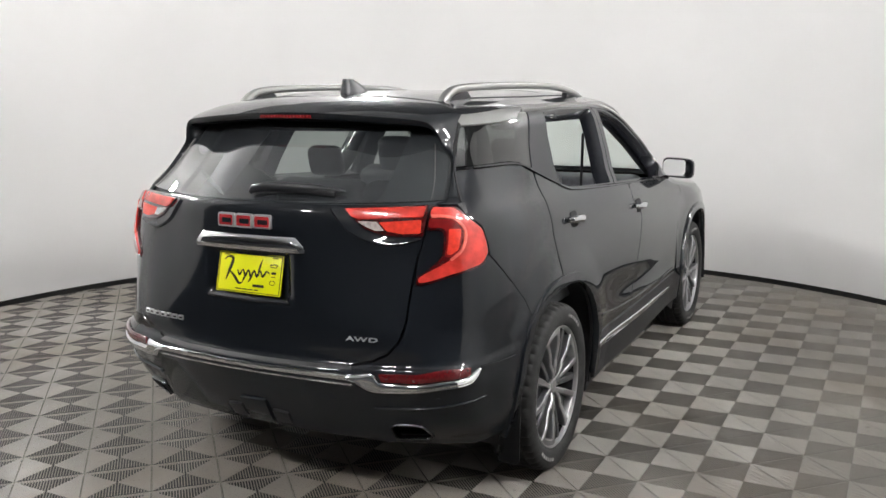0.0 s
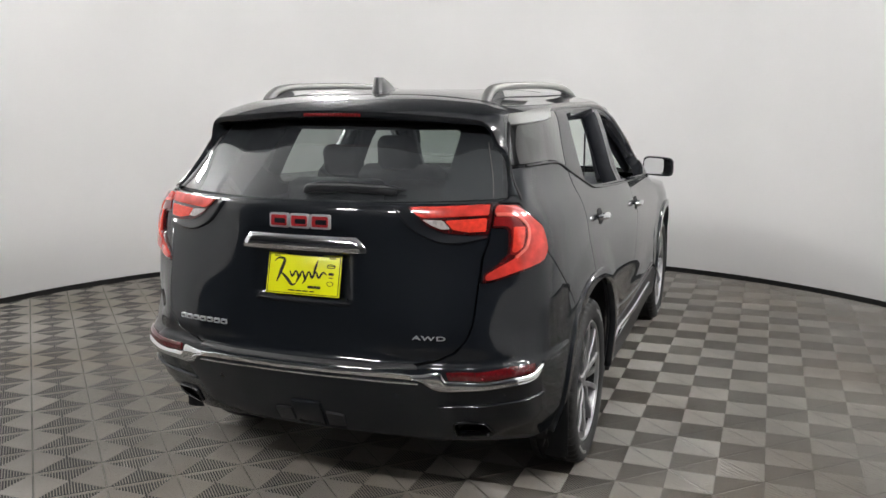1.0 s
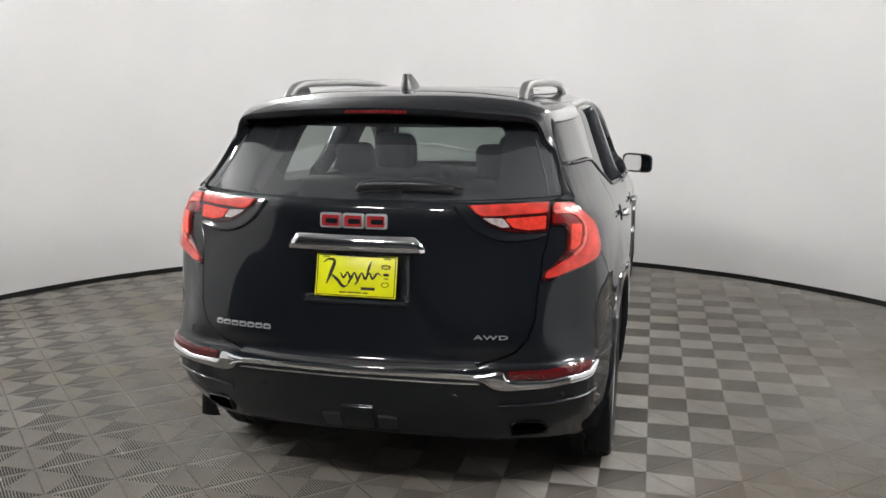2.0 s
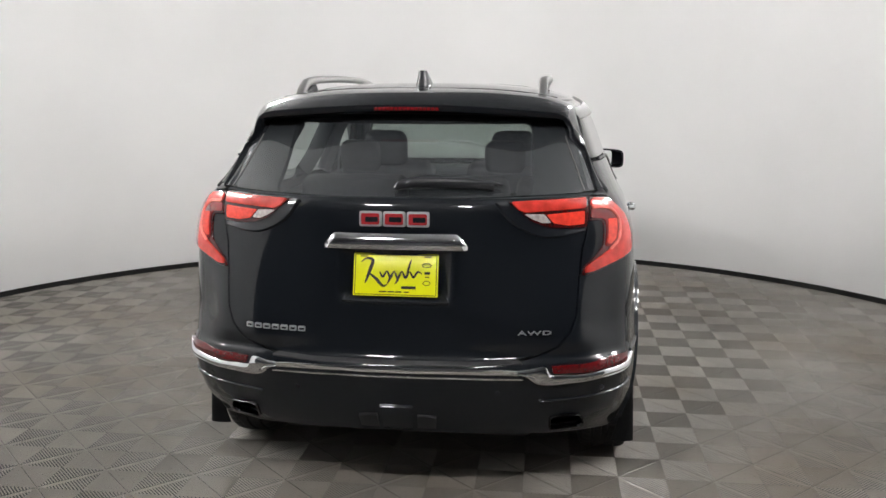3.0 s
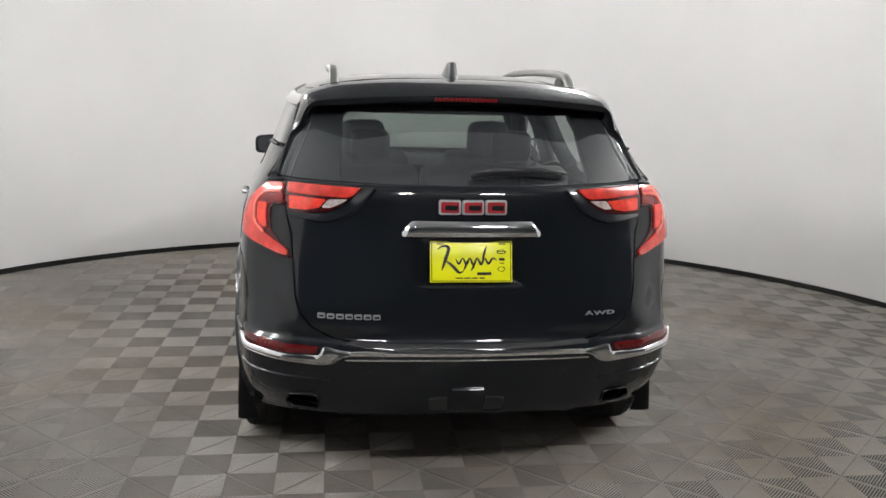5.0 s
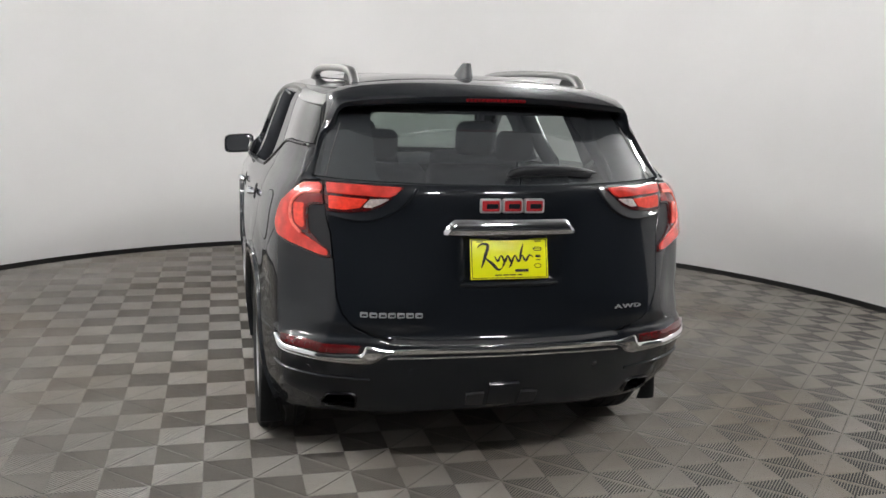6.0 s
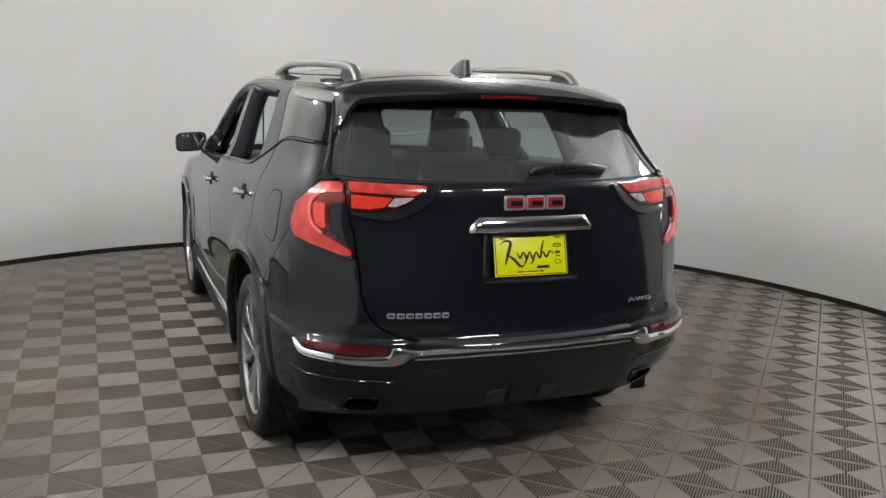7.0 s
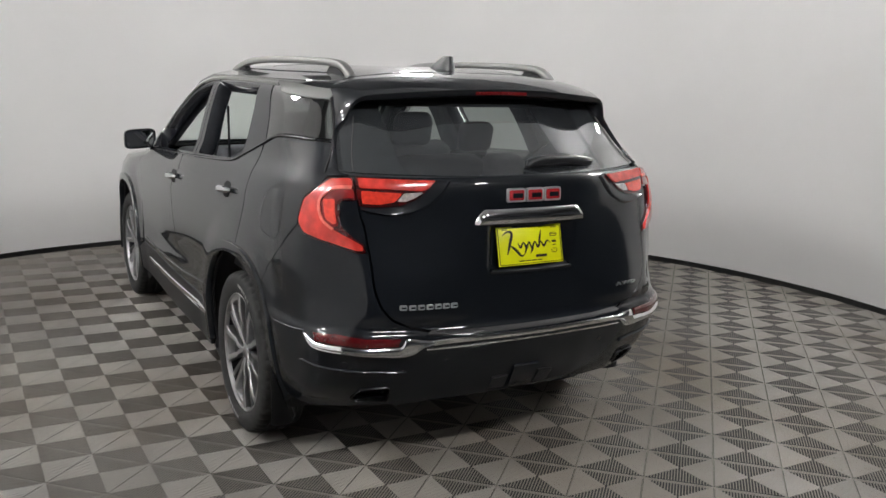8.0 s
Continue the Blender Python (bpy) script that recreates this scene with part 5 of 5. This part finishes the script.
# ---- cabin ----
def seat_back(bm, cx, cy, z0, z1, w, d, lean, r=.05):
    m = Matrix.Rotation(radians(lean), 4, "X")
    add_box(bm, cx, cy, (z0 + z1) / 2, w, d, z1 - z0, r, m, 4)


for cx in (-.345, .345):
    st = new("front_seat")
    st.parent = car
    tagged(st, "black leather front seat with a headrest")
    bm = bmesh.new()
    seat_back(bm, cx, .86, .62, 1.24, .50, .15, 14)
    part("backrest", bm, CLOTH, st, smooth=True)
    bm = bmesh.new()
    add_box(bm, cx, 1.15, .58, .50, .52, .16, .05, None, 4)
    part("cushion", bm, CLOTH, st, smooth=True)
    bm = bmesh.new()
    add_box(bm, cx, .76, 1.305, .235, .11, .20, .055, Matrix.Rotation(radians(12), 4, "X"), 4)
    part("headrest", bm, CLOTH, st, smooth=True)
    for q in (-.06, .06):
        sweep("headrest_post", [(cx + q, .79, 1.18), (cx + q, .77, 1.27)], oval(.006, .006, 8), SATIN, st, up=(0, 1, 0))
st = new("rear_bench")
st.parent = car
tagged(st, "black leather rear bench with headrests")
for cx, w in ((-.36, .50), (.13, .46), (.50, .22)):
    bm = bmesh.new()
    seat_back(bm, cx, .10, .60, 1.235, w, .14, 14)
    part("backrest", bm, CLOTH, st, smooth=True)
bm = bmesh.new()
add_box(bm, 0, .36, .56, 1.28, .52, .16, .05, None, 4)
part("cushion", bm, CLOTH, st, smooth=True)
for cx in (-.335, .335):
    bm = bmesh.new()
    add_box(bm, cx, .05, 1.318, .185, .085, .15, .04, Matrix.Rotation(radians(14), 4, "X"), 4)
    part("headrest", bm, CLOTH, st, smooth=True)
bm = bmesh.new()
add_box(bm, 0, 1.85, .98, 1.46, .42, .28, .08, None, 4)
add_box(bm, -.37, 1.60, 1.10, .36, .25, .10, .04, None, 3)
part("dashboard", bm, TRIMIN, car, "dark soft-touch dashboard", smooth=True)
bm = bmesh.new()
bmesh.ops.create_uvsphere(bm, u_segments=8, v_segments=6, radius=.04, matrix=pose(-.37, 1.38, .98))
rings = []
for i in range(36):
    a = 2 * math.pi * i / 36
    c = Vector((.185 * math.cos(a), 0, .185 * math.sin(a)))
    rings.append([bm.verts.new(pose(-.37, 1.36, .98, -22) @ (c * (1 + .09 * math.cos(b)) + Vector((0, .016 * math.sin(b), 0)))) for b in [k * math.pi / 4 for k in range(8)]])
for i in range(36):
    for j in range(8):
        bm.faces.new((rings[i][j], rings[i][(j + 1) % 8], rings[(i + 1) % 36][(j + 1) % 8], rings[(i + 1) % 36][j]))
add_box(bm, -.37, 1.37, .98, .33, .02, .035, .008)
part("steering_wheel", bm, TRIMIN, car, "black steering wheel", smooth=True)
bm = bmesh.new()
add_box(bm, .03, 1.42, 1.447, .215, .035, .064, .018, None, 3)
part("rear_view_mirror", bm, TRIMIN, car, "black interior rear-view mirror", smooth=True)
box("rear_view_glass", (.03, 1.400, 1.447), (.190, .004, .048), MIRROR, car, r=.002)
sweep("mirror_stalk", [(.03, 1.43, 1.46), (.02, 1.46, 1.53)], oval(.010, .010, 8), TRIMIN, car, up=(0, 1, 0))
for sx in (1, -1):
    sweep("pillar_liner", [(sx * .755, 1.0, 1.16), (sx * .69, 1.05, 1.38), (sx * .62, 1.10, 1.54)], oval(.085, .03, 10, 3), TRIMIN, car, "dark inner pillar liner", up=(1, 0, 0))
    sweep("pillar_liner", [(sx * .69, -.38, 1.25), (sx * .645, -.26, 1.38), (sx * .575, -.18, 1.52)], oval(.12, .028, 10, 3), TRIMIN, car, "dark inner pillar liner", up=(1, 0, 0))
    sweep("pillar_liner", [(sx * .72, 2.06, 1.14), (sx * .655, 1.75, 1.34), (sx * .575, 1.43, 1.53)], oval(.026, .022, 10, 3), TRIMIN, car, "dark windscreen pillar liner", up=(1, 0, 0))
    sweep("seat_belt", [(sx * .655, .98, 1.42), (sx * .66, .95, 1.15), (sx * .66, .95, .80)], oval(.022, .002, 8), TRIMIN, car, "black seat belt", up=(1, 0, 0))
    box("door_card", (sx * .79, .95, .90), (.05, 1.9, .42), TRIMIN, car, r=.015, label="dark door trim card")
box("cargo_floor", (0, -.45, .66), (1.15, .75, .04), TRIMIN, car, r=.01, label="dark load floor")
box("tailgate_liner", (0, -.78, .95), (1.10, .04, .52), TRIMIN, car, r=.015, label="dark tailgate lining")

# ---- floor tiles: ribs that run at 45 degrees, turned from tile to tile ----
CELL, GX, GY, RIBS, RIBW = .2, .058, .0, 24, .235


def clip(poly, nx, ny, c):
    out = []
    for i in range(len(poly)):
        a, b = poly[i], poly[(i + 1) % len(poly)]
        da, db = a[0] * nx + a[1] * ny - c, b[0] * nx + b[1] * ny - c
        if da <= 0:
            out.append(a)
        if da * db < 0:
            t = da / (da - db)
            out.append((a[0] + (b[0] - a[0]) * t, a[1] + (b[1] - a[1]) * t))
    return out


def rib_cell():
    """Round-topped ribs along (-1, 1), with one cross bar along (1, 1), in a square of one cell."""
    verts, faces, seen = [], [], {}
    h = CELL / 2 - .0004
    sq = [(-h, -h), (h, -h), (h, h), (-h, h)]
    q = 2 ** -.5
    span = 2 * CELL * q
    pitch = span / RIBS

    def vert(x, y, z):
        key = (round(x, 5), round(y, 5), round(z, 5))
        if key not in seen:
            seen[key] = len(verts)
            verts.append((x, y, z))
        return seen[key]

    def band(nx, ny, c, prof):
        nonlocal sq
        for (u0, z0), (u1, z1) in zip(prof, prof[1:]):
            p = clip(clip(sq, nx, ny, c + u1), -nx, -ny, -(c + u0))
            if len(p) < 3:
                continue
            f = [vert(x, y, z0 + (z1 - z0) * (x * nx + y * ny - c - u0) / (u1 - u0)) for x, y in p]
            if len(set(f)) == len(f):
                faces.append(tuple(f))

    w = pitch * RIBW
    prof = [(-w * 1.04, -.0048), (-w, -.0026), (-w * .8, -.0012), (-w * .42, -.0003), (0, 0), (w * .42, -.0003), (w * .8, -.0012), (w, -.0026), (w * 1.04, -.0048)]
    whole = sq
    for s in (1, -1):
        sq = clip(whole, s * q, -s * q, -.0034)        # the ribs stop short of the cross bar
        for i in range(RIBS):
            band(q, q, -span / 2 + (i + .5) * pitch, prof)
    sq = whole
    band(q, -q, 0, [(-.0018, -.012), (-.0015, -.0034), (0, -.0024), (.0015, -.0034), (.0018, -.012)])
    return verts, faces


RV, RF = rib_cell()
cells = []
for i in range(-24, 24):
    for j in range(-28, 26):
        x, y = GX + CELL * (i + .5), GY + CELL * (j + .5)
        if math.hypot(x - CX, y - CY) < RAD + .16 or (abs(x) < 2.6 and -2.4 < y < -1):
            cells.append((i, j, x, y))


def tile_rank(c):
    """How near a tile lies to the strip of floor behind and beside the tail."""
    return abs(c[2]) * .62 + abs(c[3] + .9)


cells.sort(key=tile_rank)
tile_me = bpy.data.meshes.new("floor_tile")
tile_me.from_pydata(RV, [], RF)
tile_me.materials.append(TILE)
tile_me.polygons.foreach_set("use_smooth", [True] * len(tile_me.polygons))
for i, j, x, y in cells[:300]:
    t = bpy.data.objects.new("floor_tile", tile_me)
    scene.collection.objects.link(t)
    t.parent = floor
    t.matrix_basis = pose(x, y, 0, 0, 0, 0 if (i + j) % 2 == 0 else 90)
V = np.array(RV)
allv, allf = [], []
for i, j, x, y in cells[300:]:
    b = len(allv) * len(RV)
    vv = V if (i + j) % 2 == 0 else np.c_[-V[:, 1], V[:, 0], V[:, 2]]
    allv.append(vv + (x, y, 0))
    allf += [tuple(k + b for k in f) for f in RF]
rest = bpy.data.meshes.new("floor_tiles")
rest.from_pydata(np.concatenate(allv).tolist(), [], allf)
rest.materials.append(TILE)
rest.polygons.foreach_set("use_smooth", [True] * len(rest.polygons))
ro = new("floor_tiles", rest)
ro.parent = floor
tagged(ro, "outer field of grey ribbed floor tiles", kind="stuff")
